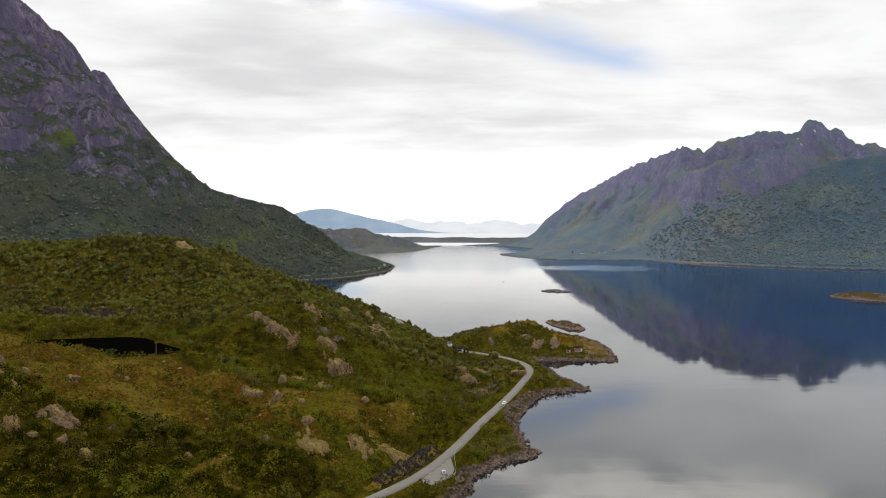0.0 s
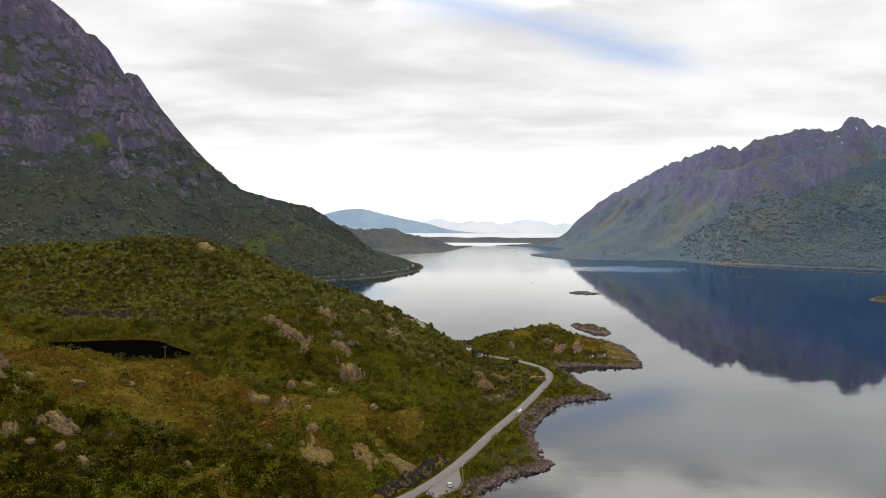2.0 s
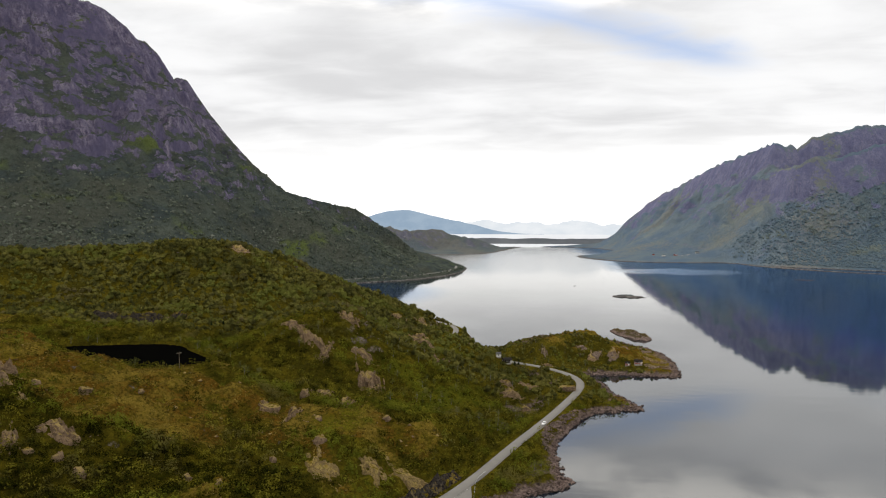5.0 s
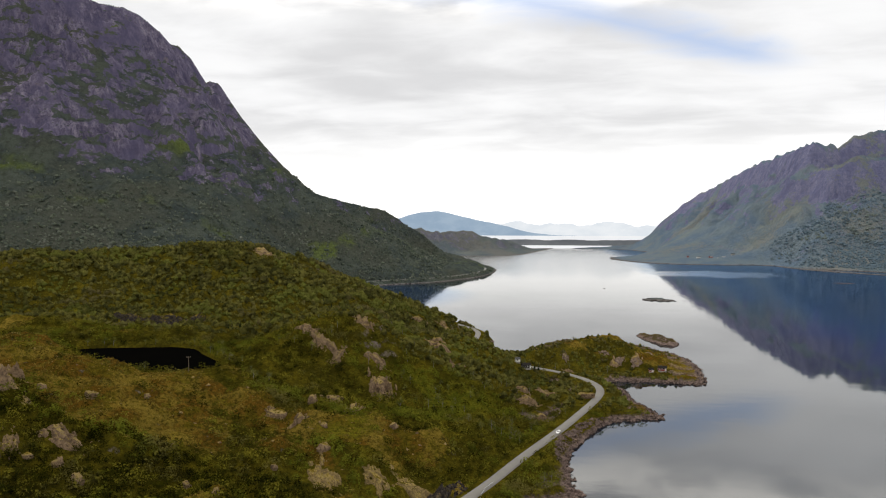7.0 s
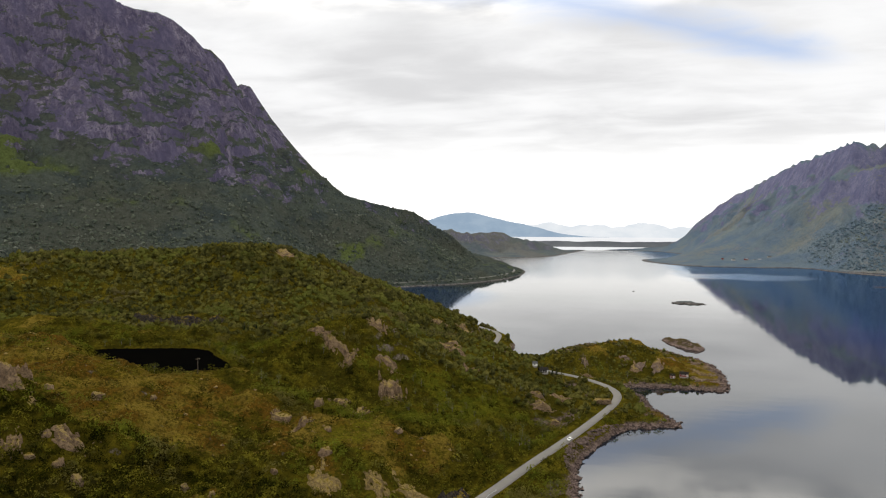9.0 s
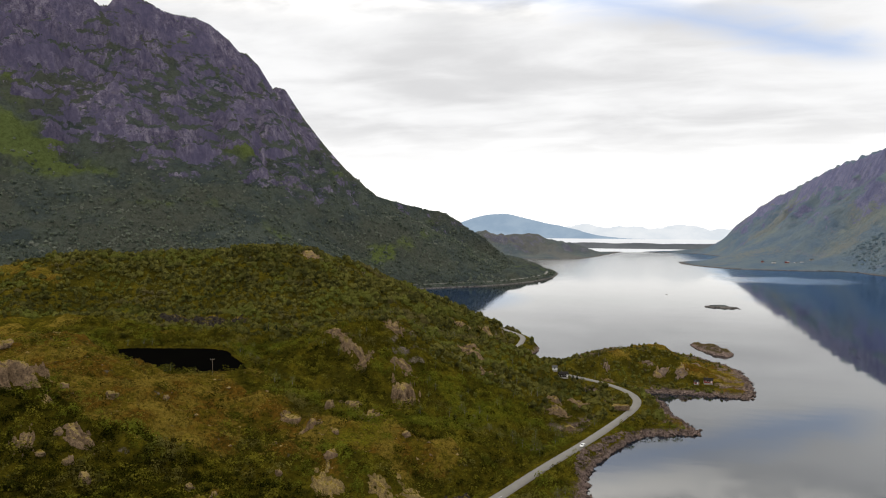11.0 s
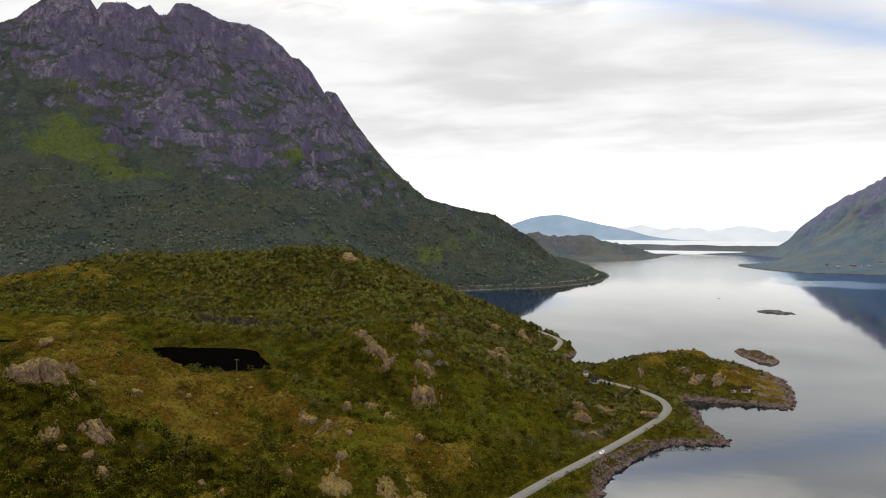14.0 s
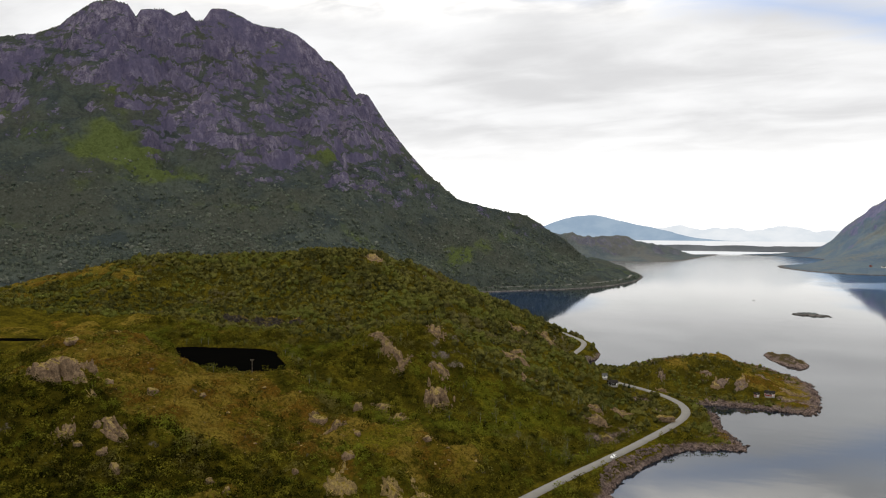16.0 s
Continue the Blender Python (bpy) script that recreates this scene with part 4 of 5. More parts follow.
# bare rock: x, y, width, height
OUTCROPS = [(-204, 291, 22, 17), (-152, 277, 11, 8), (-164, 263, 7, 5), (-58, 308, 14, 10), (-93, 494, 14, 9), (-38, 318, 9, 9),
            (-22, 321, 15, 11), (-66, 381, 10, 3), (-277, 748, 24, 6), (-249, 549, 15, 6), (-100, 716, 20, 9), (-74, 731, 15, 7), (-53, 537, 13, 4),
            (46, 607, 6, 4), (84, 628, 10, 5), (102, 634, 8, 4), (18, 491, 9, 6), (29, 516, 11, 5), (137, 640, 14, 5),
            (-124, 470, 9, 7), (-114, 461, 8, 9), (-104, 455, 8, 9), (-97, 447, 7, 8), (-64, 430, 15, 15), (-75, 459, 8, 6), (-43, 539, 7, 5), (-33, 511, 6, 6), (-53, 554, 6, 4),
            (14, 503, 6, 5), (-83, 397, 9, 4), (-97, 351, 7, 4), (-83, 346, 6, 5)]
NECK_ROCKS = [(150, 640, 13, 5), (149, 664, 12, 5), (132, 618, 12, 4), (146, 614, 11, 4), (88, 632, 12, 5), (101, 629, 12, 5), (139, 690, 13, 5), (118, 662, 10, 4), (76, 640, 9, 4), (44, 628, 8, 5)]
ROCK_STEPS = [(-290, 533, 22, 10), (-268, 540, 26, 11), (-248, 552, 20, 8)]
BOULDERS = [(-146, 266, 5, 4), (-135, 262, 5, 5), (-154, 261, 4.5, 2), (-103, 281, 4, 3.2), (-95, 351, 8, 4), (-167, 314, 6, 4), (-267, 351, 9, 4), (-261, 379, 9, 3.5),
            (-86, 374, 5, 5), (-77, 304, 3, 2.6), (-91, 326, 3, 2.6), (-63, 325, 6, 4), (-47, 549, 5, 3), (27, 470, 7, 4), (-34, 504, 4.5, 3), (57, 517, 13, 5),
            (-180, 300, 4, 3), (-120, 300, 3, 2), (-70, 345, 4, 2.5), (-40, 360, 4, 2.5), (-85, 270, 4, 3), (-150, 330, 4, 2)]


def leaf_cards(n, radius, height, size, seed):
    """Places and quads of n small bent leaf sprays filling an uneven crown."""
    r = np.random.default_rng(seed)
    a, u = r.uniform(0, 2 * pi, n), r.uniform(-0.75, 1.0, n)
    k = r.uniform(0.55, 1.0, n) ** 0.5
    lobes = 1 + 0.28 * np.sin(3 * a + r.uniform(0, 6)) + 0.15 * np.sin(5 * a + 4 * u)
    w = np.sqrt(1 - u * u)
    mid = np.stack([radius * k * lobes * w * np.cos(a), radius * k * lobes * w * np.sin(a), height * (0.52 + 0.46 * k * u)], 1)
    s = size * r.uniform(0.6, 1.3, n)[:, None]
    out = mid - [0, 0, height * 0.15]
    out = out / (np.linalg.norm(out, axis=1)[:, None] + 1e-9) + 0.24 * r.normal(size=(n, 3))
    out /= np.linalg.norm(out, axis=1)[:, None]
    e1 = np.cross(out, r.normal(size=(n, 3)))
    e1 /= np.linalg.norm(e1, axis=1)[:, None] + 1e-9
    e2 = np.cross(out, e1)
    co = np.stack([mid - e1 * s * 0.6, mid + e2 * s * 0.5, mid + e1 * s * 0.7, mid - e2 * s * 0.45], 1)
    return co


def leafy_clump(sides, radius, height, sprays, seed):
    """Quads of one rounded, uneven bush seen from afar, with a few loose sprays on it."""
    r = np.random.default_rng(seed)
    rings = []
    for share, wide in ((0.0, 0.80), (0.52, 1.0), (0.98, 0.30)):
        a = 2 * pi * np.arange(sides) / sides + r.uniform(-0.3, 0.3, sides)
        w = radius * wide * r.uniform(0.68, 1.22, sides)
        rings.append(np.stack([np.cos(a) * w, np.sin(a) * w, height * (share + r.uniform(-0.16, 0.16, sides) * (share > 0))], 1))
    quads = [np.stack([lo, np.roll(lo, -1, 0), np.roll(hi, -1, 0), hi], 1) for lo, hi in zip(rings, rings[1:])]
    return np.concatenate(quads + [leaf_cards(sprays, radius * 1.05, height, radius * 0.5, seed + 500)])


def scatter_cards(name, places, sizes, kinds, mat, label, category):
    """Many bushes in one mesh."""
    parts = []
    turn = rng.uniform(0, 2 * pi, len(places))
    pick = rng.integers(0, len(kinds), len(places))
    for k, kind in enumerate(kinds):
        sel = pick == k
        c, s = np.cos(turn[sel])[:, None, None], np.sin(turn[sel])[:, None, None]
        q = kind[None] * sizes[sel][:, None, None, None]
        q = np.stack([q[..., 0] * c - q[..., 1] * s, q[..., 0] * s + q[..., 1] * c, q[..., 2]], -1)
        parts.append((q + places[sel][:, None, None, :]).reshape(-1, 3))
    co = np.concatenate(parts)
    me = quick_mesh(name, co, np.arange(len(co)).reshape(-1, 4), False)
    me.materials.append(mat)
    return tagged(new(name, me), label, category, kind="stuff")


def blocked(x, y):
    """Where no bush grows: water, rock shore, road, lay-by, ponds."""
    bad = np.zeros(len(x), bool)
    for ring, gap in ((POND, 1.0), (TARN, 1.0), (np.array(LAYBY), 2.0)):
        g = near_line(x, y, ring, True)[0]
        bad |= inside(x, y, ring) | (g < gap)
    for cx, cy, gap in ((121, 620, 9), (112, 619, 7), (13, 581, 9), (6, 588, 6)):
        bad |= np.hypot(x - cx, y - cy) < gap
    for cx, cy, wide, tall in OUTCROPS + ROCK_STEPS + NECK_ROCKS:
        bad |= np.hypot(x - cx, y - cy) < 0.42 * wide + 0.35 * tall
    for cx, cy, wide, tall in BOULDERS:
        bad |= np.hypot(x - cx, y - cy) < 0.6 * wide
    return bad


def grow(n, box, seed, cover, top_share=0.0):
    r = np.random.default_rng(seed)
    x, y = r.uniform(box[0], box[2], n), r.uniform(box[1], box[3], n)
    z, lead, d, road, heath = land(x, y)
    e = 1.5
    slope = np.hypot(land(x + e, y)[0] - z, land(x, y + e)[0] - z) / e
    clump = fbm(x / 16, y / 16, 51, 3)
    chance = cover * (1 - 0.88 * heath) ** 1.3 + 0.45 * clump
    ok = (r.uniform(0, 1, n) < chance) & (d > 4.5 + 3 * clump) & (road > np.where((y > 272) & (y < 334) & (x < 4), 8.5, np.where(y > 640, 8.0, ROAD_HALF + 2.6))) & (slope < 1.5) & (lead < 0) & ~blocked(x, y)
    return np.stack([x, y, z - 0.15], 1)[ok], clump[ok]


near_kinds = [leaf_cards(30, 1.35, 2.4, 0.42, k) for k in range(6)]
mid_kinds = [leafy_clump(5, 1.7, 2.7, 4, 20 + k) for k in range(8)]
far_kinds = [leafy_clump(4, 2.3, 3.2, 1, 40 + k) for k in range(5)]
at, clump = grow(25000, (-330, 205, 110, 490), 5, 0.95)
scatter_cards("scrub_near", at, 0.45 + 1.3 * rng.uniform(0, 1, len(at)) ** 2 + 1.1 * clump.clip(0, 1), near_kinds, mat_leaves, "dense green birch scrub on the heath", "scrub")
# dark scrub whose leaf colour includes the shade inside and between the bushes
mat_shade_scrub = make_leaves("shade_scrub_leaves", (0.009, 0.010, 0.001), (0.034, 0.034, 0.003), (0.030, 0.026, 0.006))
at = np.concatenate([grow(7000, (-280, 205, -50, 300), 15, 0.70)[0], grow(4500, (-290, 300, 20, 470), 16, 0.32)[0]])
scatter_cards("shade_scrub", at, rng.uniform(0.6, 1.5, len(at)), near_kinds, mat_shade_scrub, "dark scrub in the hollows with the shade between bushes in its colour", "scrub")
at, clump = grow(29000, (-620, 490, 165, 1000), 6, 0.95)
low = np.where((at[:, 0] > 15) & (at[:, 1] > 590), 0.46, np.where(at[:, 1] < 640, 0.72, 1.0))  # low bushes on the wind-swept neck and by the heath
scatter_cards("scrub_hills", at, low * (0.6 + 1.5 * rng.uniform(0, 1, len(at)) ** 2 + 0.7 * clump.clip(0, 1)), mid_kinds, mat_hill_leaves, "dark green birch scrub on the hills", "scrub")


def tussocks():
    """Low heather and grass tufts on the open heath."""
    r = np.random.default_rng(21)
    n = 75000
    x, y = r.uniform(-330, 120, n), 205 + 345 * r.uniform(0, 1, n) ** 1.4
    z, lead, d, road, heath = land(x, y)
    ok = (heath > 0.12) & (d > 5) & (road > ROAD_HALF + 1.2) & ~blocked(x, y) & (lead < 0)
    at = np.stack([x, y, z - 0.06], 1)[ok]
    kinds = [leaf_cards(3, 0.42, 0.5, 0.42, 70 + k) for k in range(5)]
    return scatter_cards("heather", at, r.uniform(0.6, 1.7, len(at)), kinds, mat_heather, "low brown heather and dry grass tufts", "heather")


mat_heather = make_leaves("heather_tufts", (0.052, 0.034, 0.007), (0.235, 0.172, 0.036), (0.110, 0.104, 0.014), 0.06)
tussocks()


def slope_scrub():
    r = np.random.default_rng(9)
    x, y = r.uniform(-1500, -150, 60000), r.uniform(560, 2150, 60000)
    z, lead, d, road, heath = land(x, y)
    ok = (lead > 0) & (d > 9) & (near_line(x, y, PROMONTORY_ROAD)[0] > 8) & (r.uniform(0, 1, len(x)) < (1.15 - z / 260) * (0.62 + 0.7 * fbm(x / 90, y / 90, 55, 3)))
    at = np.stack([x, y, z - 0.8], 1)[ok]
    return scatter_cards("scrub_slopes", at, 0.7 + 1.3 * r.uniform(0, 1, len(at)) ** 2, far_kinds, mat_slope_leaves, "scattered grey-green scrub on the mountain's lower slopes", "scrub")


slope_scrub()


def spur_woods():
    """The birch wood on the spur across the fjord."""
    r = np.random.default_rng(31)
    n = 26000
    x, y = r.uniform(720, 2100, n), r.uniform(1800, 2780, n)
    z = np.array([max(height_on("wooded_spur", a, b), height_on("mountain_east", a, b) if b > 2010 else -9.0) for a, b in zip(x, y)])
    ok = (z > 6) & (r.uniform(0, 1, n) < (1.1 - z / 330) * ease(x + 0.5 * z, 760, 1000))
    at = np.stack([x, y, z - 1.5], 1)[ok]
    kinds = [leafy_clump(5, 4.8, 6.5, 1, 90 + k) for k in range(5)]
    return scatter_cards("spur_woods", at, r.uniform(0.5, 1.25, len(at)), kinds, mat_hazy_leaves, "dense birch wood on the far spur, tinted blue by painted haze", "wood")


# wood greens with the spur's blue haze mixed into the colour
mat_hazy_leaves = make_leaves("hazy_wood_leaves", (0.124, 0.180, 0.230), (0.166, 0.213, 0.236), (0.204, 0.230, 0.190), 0.01, deep=0.1)
spur_woods()


def rock_cut():
    """The dark blasted rock face beside the road, opposite the lay-by."""
    line = ROAD[(ROAD[:, 1] > 276) & (ROAD[:, 1] < 342)]
    seg = np.hypot(*(line[1:] - line[:-1]).T)
    run = np.concatenate([[0], np.cumsum(seg)])
    s = np.arange(0, run[-1], 0.8)
    px, py = np.interp(s, run, line[:, 0]), np.interp(s, run, line[:, 1])
    wx, wy = np.gradient(px), np.gradient(py)
    k = np.hypot(wx, wy)
    lx, ly = -wy / k, wx / k
    up = ease(s, 0, 14) * ease(-s, -run[-1], -run[-1] + 12)
    rows = []
    for j in range(8):
        f = j / 7
        jag = 1.9 * np.round(2 * fbm(s / 3.2, s * 0 + f * 1.3, 61, 3)) / 2 + 0.8 * fbm(s / 1.3, s * 0 + f * 4, 62, 2)
        off = 5.2 + 3.4 * f ** 1.4 + jag * min(1, 4 * f) * (1 - 0.5 * f)
        x, y = px + lx * off, py + ly * off
        top = np.maximum(land(px + lx * 9.5, py + ly * 9.5)[0], 5.2 + (4.0 + 5.0 * fbm(s / 6, s * 0, 64, 4)) * up)
        rows.append(np.stack([x, y, 4.3 + (top - 4.3) * f * (0.2 + 0.8 * up) + 0.25 * fbm(s / 2, s * 0 + f, 63, 2)], 1))
    back = rows[-1].copy()
    back[:, 0] += lx * 5
    back[:, 1] += ly * 5
    back[:, 2] = land(back[:, 0], back[:, 1])[0] - 0.6
    rows.append(back)
    n = len(rows)
    co = np.stack(rows, 1).reshape(-1, 3)
    i = (np.arange(len(s) - 1)[:, None] * n + np.arange(n - 1)).ravel()
    me = quick_mesh("rock_cutting", co, np.stack([i, i + 1, i + n + 1, i + n], 1), False)
    me.materials.append(mat_cut)
    tagged(new("rock_cutting", me), "dark blasted rock face beside the road", "rock face")


mat_cut = land_material("blasted_rock", GREENS, HEATH, [(0.026, 0.022, 0.022), (0.074, 0.062, 0.050), (0.006, 0.005, 0.005)], (0.150, 0.115, 0.060), 0.80, shore=False, scale=0.5)
rock_cut()


def stone_mesh(name, wide, tall, seed, rings=9, turns=16, rough=0.30):
    """A rock with flat breaks and cracks, its foot below the ground."""
    v = []
    off = seed * 17.3
    for i in range(rings + 1):
        u = -0.35 + (pi / 2 + 0.35) * i / rings
        for k in range(turns):
            a = 2 * pi * k / turns
            p = Vector((cos(u) * cos(a), cos(u) * sin(a), sin(u)))
            q = p * 1.6 + Vector((off, -off, off * 0.3))
            g = 1 + rough * noise.noise(q) + 0.55 * rough * noise.noise(q * 2.7) + 0.3 * rough * noise.noise(q * 6.1)
            cell = noise.cell(q * 1.7) * 0.12
            g += cell
            v.append((p.x * g * wide / 2, p.y * g * wide / 2 * 0.8, p.z * g * tall))
    faces = []
    for i in range(rings):
        for k in range(turns):
            faces.append((i * turns + k, i * turns + (k + 1) % turns, (i + 1) * turns + (k + 1) % turns, (i + 1) * turns + k))
    return quick_mesh(name, v, faces, True)


def stones(rows, name, label, category, group, share, seed):
    for k, (x, y, wide, tall) in enumerate(rows):
        r = random.Random(seed + k)
        me = stone_mesh(name, wide, tall * share, seed + k, *((14, 26) if wide > 8 else (8, 14)))
        me.materials.append(mat_stone)
        ob = tagged(new(name, me), label, category, group)
        ob.matrix_world = pose(x, y, spot(x, y) - tall * share * 0.12, r.uniform(-10, 10), r.uniform(-10, 10), r.uniform(0, 360))


def outcrop(x0, y0, wide, tall, seed, mat=mat_stone, label="pale lichened rock outcrop breaking through the heath", proud=1.0):
    """Bare rock that swells out of the ground: a ragged patch, smooth on top, broken on its downhill side."""
    r = random.Random(seed)
    e = 6.0
    fall = Vector((spot(x0, y0) - spot(x0 + e, y0), spot(x0, y0) - spot(x0, y0 + e)))
    fall = fall.normalized() if fall.length > 0.2 else Vector((0.3, -0.95))
    down, side = wide * 0.5 + tall * 0.75, wide * 0.5
    n = 56
    us, vs = np.meshgrid(np.linspace(-1.35, 1.35, n), np.linspace(-1.35, 1.35, n))
    x = x0 + us * side * -fall.y + vs * down * fall.x
    y = y0 + us * side * fall.x + vs * down * fall.y
    ground = land(x, y)[0]
    m = 1 - (us ** 2 + vs ** 2) ** 0.5 - 0.08 + 1.15 * fbm(us * 2.0 + seed, vs * 2.0, seed, 4)
    swell = ease(m, 0.0, 0.75) * (0.55 + 0.45 * ease(vs, -0.9, 0.5)) * (1 - 0.85 * ease(vs, 0.45, 0.62 + 0.3))
    cracks = ridged(x / 5.5, y / 5.5, seed + 2, 3) - 0.7
    blocks = np.round(fbm(x / 3.2, y / 3.2, seed + 3, 2) * 4) / 4 + 0.5 * fbm(x / 1.3, y / 1.3, seed + 4, 3)
    z = ground - 0.5 + (0.6 + 0.26 * tall * proud) * swell + ease(m, 0.0, 0.3) * (0.5 + 0.6 * cracks * min(1, tall / 8) + 0.6 * blocks * min(1, tall / 8))
    co = np.stack([x - x0, y - y0, z - spot(x0, y0)], -1).reshape(-1, 3)
    i = (np.arange(n - 1)[:, None] * n + np.arange(n - 1)).ravel()
    quads = np.stack([i, i + 1, i + n + 1, i + n], 1)[(face_mean(m) > -0.12).ravel()]
    used = np.unique(quads)
    order = np.full(n * n, -1)
    order[used] = np.arange(len(used))
    me = quick_mesh("rock_outcrop", co[used], order[quads], False)
    me.materials.append(mat)
    ob = tagged(new("rock_outcrop", me), label, "rock outcrop", "rock outcrops")
    ob.location = (x0, y0, spot(x0, y0))


for k, (x, y, wide, tall) in enumerate(OUTCROPS):
    if (x, y) in ((-58, 308), (-38, 318), (-22, 321)):
        outcrop(x, y, wide, tall * 0.8, 300 + k, mat_slab, "flat tan lichened rock slab on the slope", 0.45)
    else:
        size = 1.0 if wide < 10 or (x, y) in ((-204, 291), (-64, 430)) else 0.85
        outcrop(x, y, wide * size, tall * size, 300 + k, proud=1.5 if tall > 12 else 1.0)
for k, (x, y, wide, tall) in enumerate(ROCK_STEPS):
    outcrop(x, y, wide, tall, 340 + k, mat_cut, "low dark rock step above the pond", 1.3)
for k, (x, y, wide, tall) in enumerate(NECK_ROCKS):
    outcrop(x, y, wide * 0.8, tall * 0.8, 360 + k, mat_islet_rock, "bare reddish-grey rock near the tip of the neck", 0.8)
stones(BOULDERS, "boulder", "weathered grey boulder lying in the heath", "boulder", "boulders", 0.8, 200)


def shore_stones():
    """The broken stones all along the near shore."""
    r = np.random.default_rng(12)
    x, y = r.uniform(-10, 165, 90000), r.uniform(240, 810, 90000)
    z, lead, d, road, heath = land(x, y)
    ok = (d > -2.0) & (d < 5.0) & (road > 5.5)
    x, y, z = x[ok][:3600], y[ok][:3600], z[ok][:3600]
    base = np.array([(1, 0, 0), (-1, 0, 0), (0, 1, 0), (0, -1, 0), (0, 0, 1), (0, 0, -1)], float)
    tri = np.array([(0, 2, 4), (2, 1, 4), (1, 3, 4), (3, 0, 4), (2, 0, 5), (1, 2, 5), (3, 1, 5), (0, 3, 5)])
    n = len(x)
    size = 0.35 + 2.0 * r.uniform(0, 1, n) ** 3
    co = base[None] * (size[:, None, None] * r.uniform(0.55, 1.25, (n, 6, 3))) + r.normal(size=(n, 6, 3)) * 0.22 * size[:, None, None]
    a = r.uniform(0, 6.3, n)
    c, s = np.cos(a)[:, None], np.sin(a)[:, None]
    co = np.stack([co[..., 0] * c - co[..., 1] * s, co[..., 0] * s + co[..., 1] * c, co[..., 2] * 0.7], -1)
    co += np.stack([x, y, np.maximum(z, -0.3)], 1)[:, None]
    faces = (tri[None] + (np.arange(n) * 6)[:, None, None]).reshape(-1, 3)
    me = quick_mesh("shore_stones", co.reshape(-1, 3), faces, False)
    me.materials.append(mat_shore_rock)
    return tagged(new("shore_stones", me), "broken reddish-grey stones along the waterline", "stones", kind="stuff")


shore_stones()


def heath_stones():
    """Small pale stones strewn over the open heath."""
    r = np.random.default_rng(44)
    x, y = r.uniform(-300, 160, 9500), r.uniform(215, 770, 9500)
    z, lead, d, road, heath = land(x, y)
    ok = ((y < 560) | (x > 60)) & (heath > 0.3) & (d > 6) & (road > 8) & ~blocked(x, y) & (lead < 0) & (r.uniform(0, 1, len(x)) < 0.25 + 1.2 * fbm(x / 22, y / 22, 45, 2))
    x, y, z = x[ok], y[ok], z[ok]
    n = len(x)
    base = np.array([(1, 0, 0), (-1, 0, 0), (0, 1, 0), (0, -1, 0), (0, 0, 1), (0, 0, -1)], float)
    tri = np.array([(0, 2, 4), (2, 1, 4), (1, 3, 4), (3, 0, 4), (2, 0, 5), (1, 2, 5), (3, 1, 5), (0, 3, 5)])
    size = 0.25 + 1.1 * r.uniform(0, 1, n) ** 3
    co = base[None] * (size[:, None, None] * r.uniform(0.6, 1.3, (n, 6, 3))) + r.normal(size=(n, 6, 3)) * 0.2 * size[:, None, None]
    co[..., 2] *= 0.6
    co += np.stack([x, y, z], 1)[:, None]
    me = quick_mesh("heath_stones", co.reshape(-1, 3), (tri[None] + (np.arange(n) * 6)[:, None, None]).reshape(-1, 3), False)
    me.materials.append(mat_stone)
    return tagged(new("heath_stones", me), "small lichened stones strewn over the heath", "stones", kind="stuff")


heath_stones()

# ---------------------------------------------------------------- things
def simple(name, colour, rough=0.6, grain=0.0, metal=0.0):
    m, n = material(name)
    at = n.add("ShaderNodeNewGeometry").outputs["Position"]
    dark = tuple(c * (1 - grain) for c in colour)
    finish(n, n.mix(n.steps(n.noise(at, 2.5, 5, 0.6), 0.35, 0.65), colour, dark), rough, Metallic=metal, **({"Specular IOR Level": 0.1} if rough > 0.8 else {}))
    return m


mat_red_board = simple("red_boarding", (0.26, 0.030, 0.022), 0.9, 0.35)
mat_white_board = simple("white_boarding", (0.72, 0.71, 0.68), 0.7, 0.15)
mat_dark_board = simple("tarred_boarding", (0.022, 0.019, 0.017), 0.95, 0.4)
mat_grey_board = simple("grey_boarding", (0.30, 0.28, 0.25), 0.8, 0.3)
mat_slate = simple("slate_roofing", (0.060, 0.060, 0.064), 0.7, 0.35)
mat_sheet_roof = simple("light_roofing", (0.25, 0.25, 0.26), 0.6, 0.25)
mat_glass = simple("window_glass", (0.02, 0.025, 0.03), 0.06)
mat_silver = simple("silver_paint", (0.46, 0.47, 0.48), 0.25, 0.03)
mat_white_paint = simple("white_paint", (0.78, 0.78, 0.77), 0.25, 0.03)
mat_rubber = simple("tyre_rubber", (0.018, 0.018, 0.018), 0.9)
mat_alloy = simple("wheel_alloy", (0.45, 0.45, 0.46), 0.3, 0.1, 1.0)
mat_lamp = simple("lamp_glass", (0.75, 0.75, 0.72), 0.1)
mat_red_lamp = simple("red_lamp_glass", (0.35, 0.02, 0.02), 0.15)
mat_pole = simple("weathered_pole", (0.16, 0.13, 0.10), 0.9, 0.4)
mat_ceramic = simple("insulator_glaze", (0.40, 0.38, 0.34), 0.3)
mat_steel = simple("galvanised_steel", (0.36, 0.37, 0.38), 0.45, 0.15, 0.7)
mat_line = simple("road_paint", (0.62, 0.61, 0.58), 0.8, 0.25)


def thing(name, label, category, group=""):
    return tagged(new(name), label, category, group)


def part(name, bm, mat, parent, label="", at=None):
    me = bpy.data.meshes.new(name)
    bmesh.ops.recalc_face_normals(bm, faces=bm.faces)
    bm.to_mesh(me)
    bm.free()
    me.materials.append(mat)
    ob = new(name, me)
    ob.parent = parent
    if at is not None:
        ob.location = at
    return tagged(ob, label)


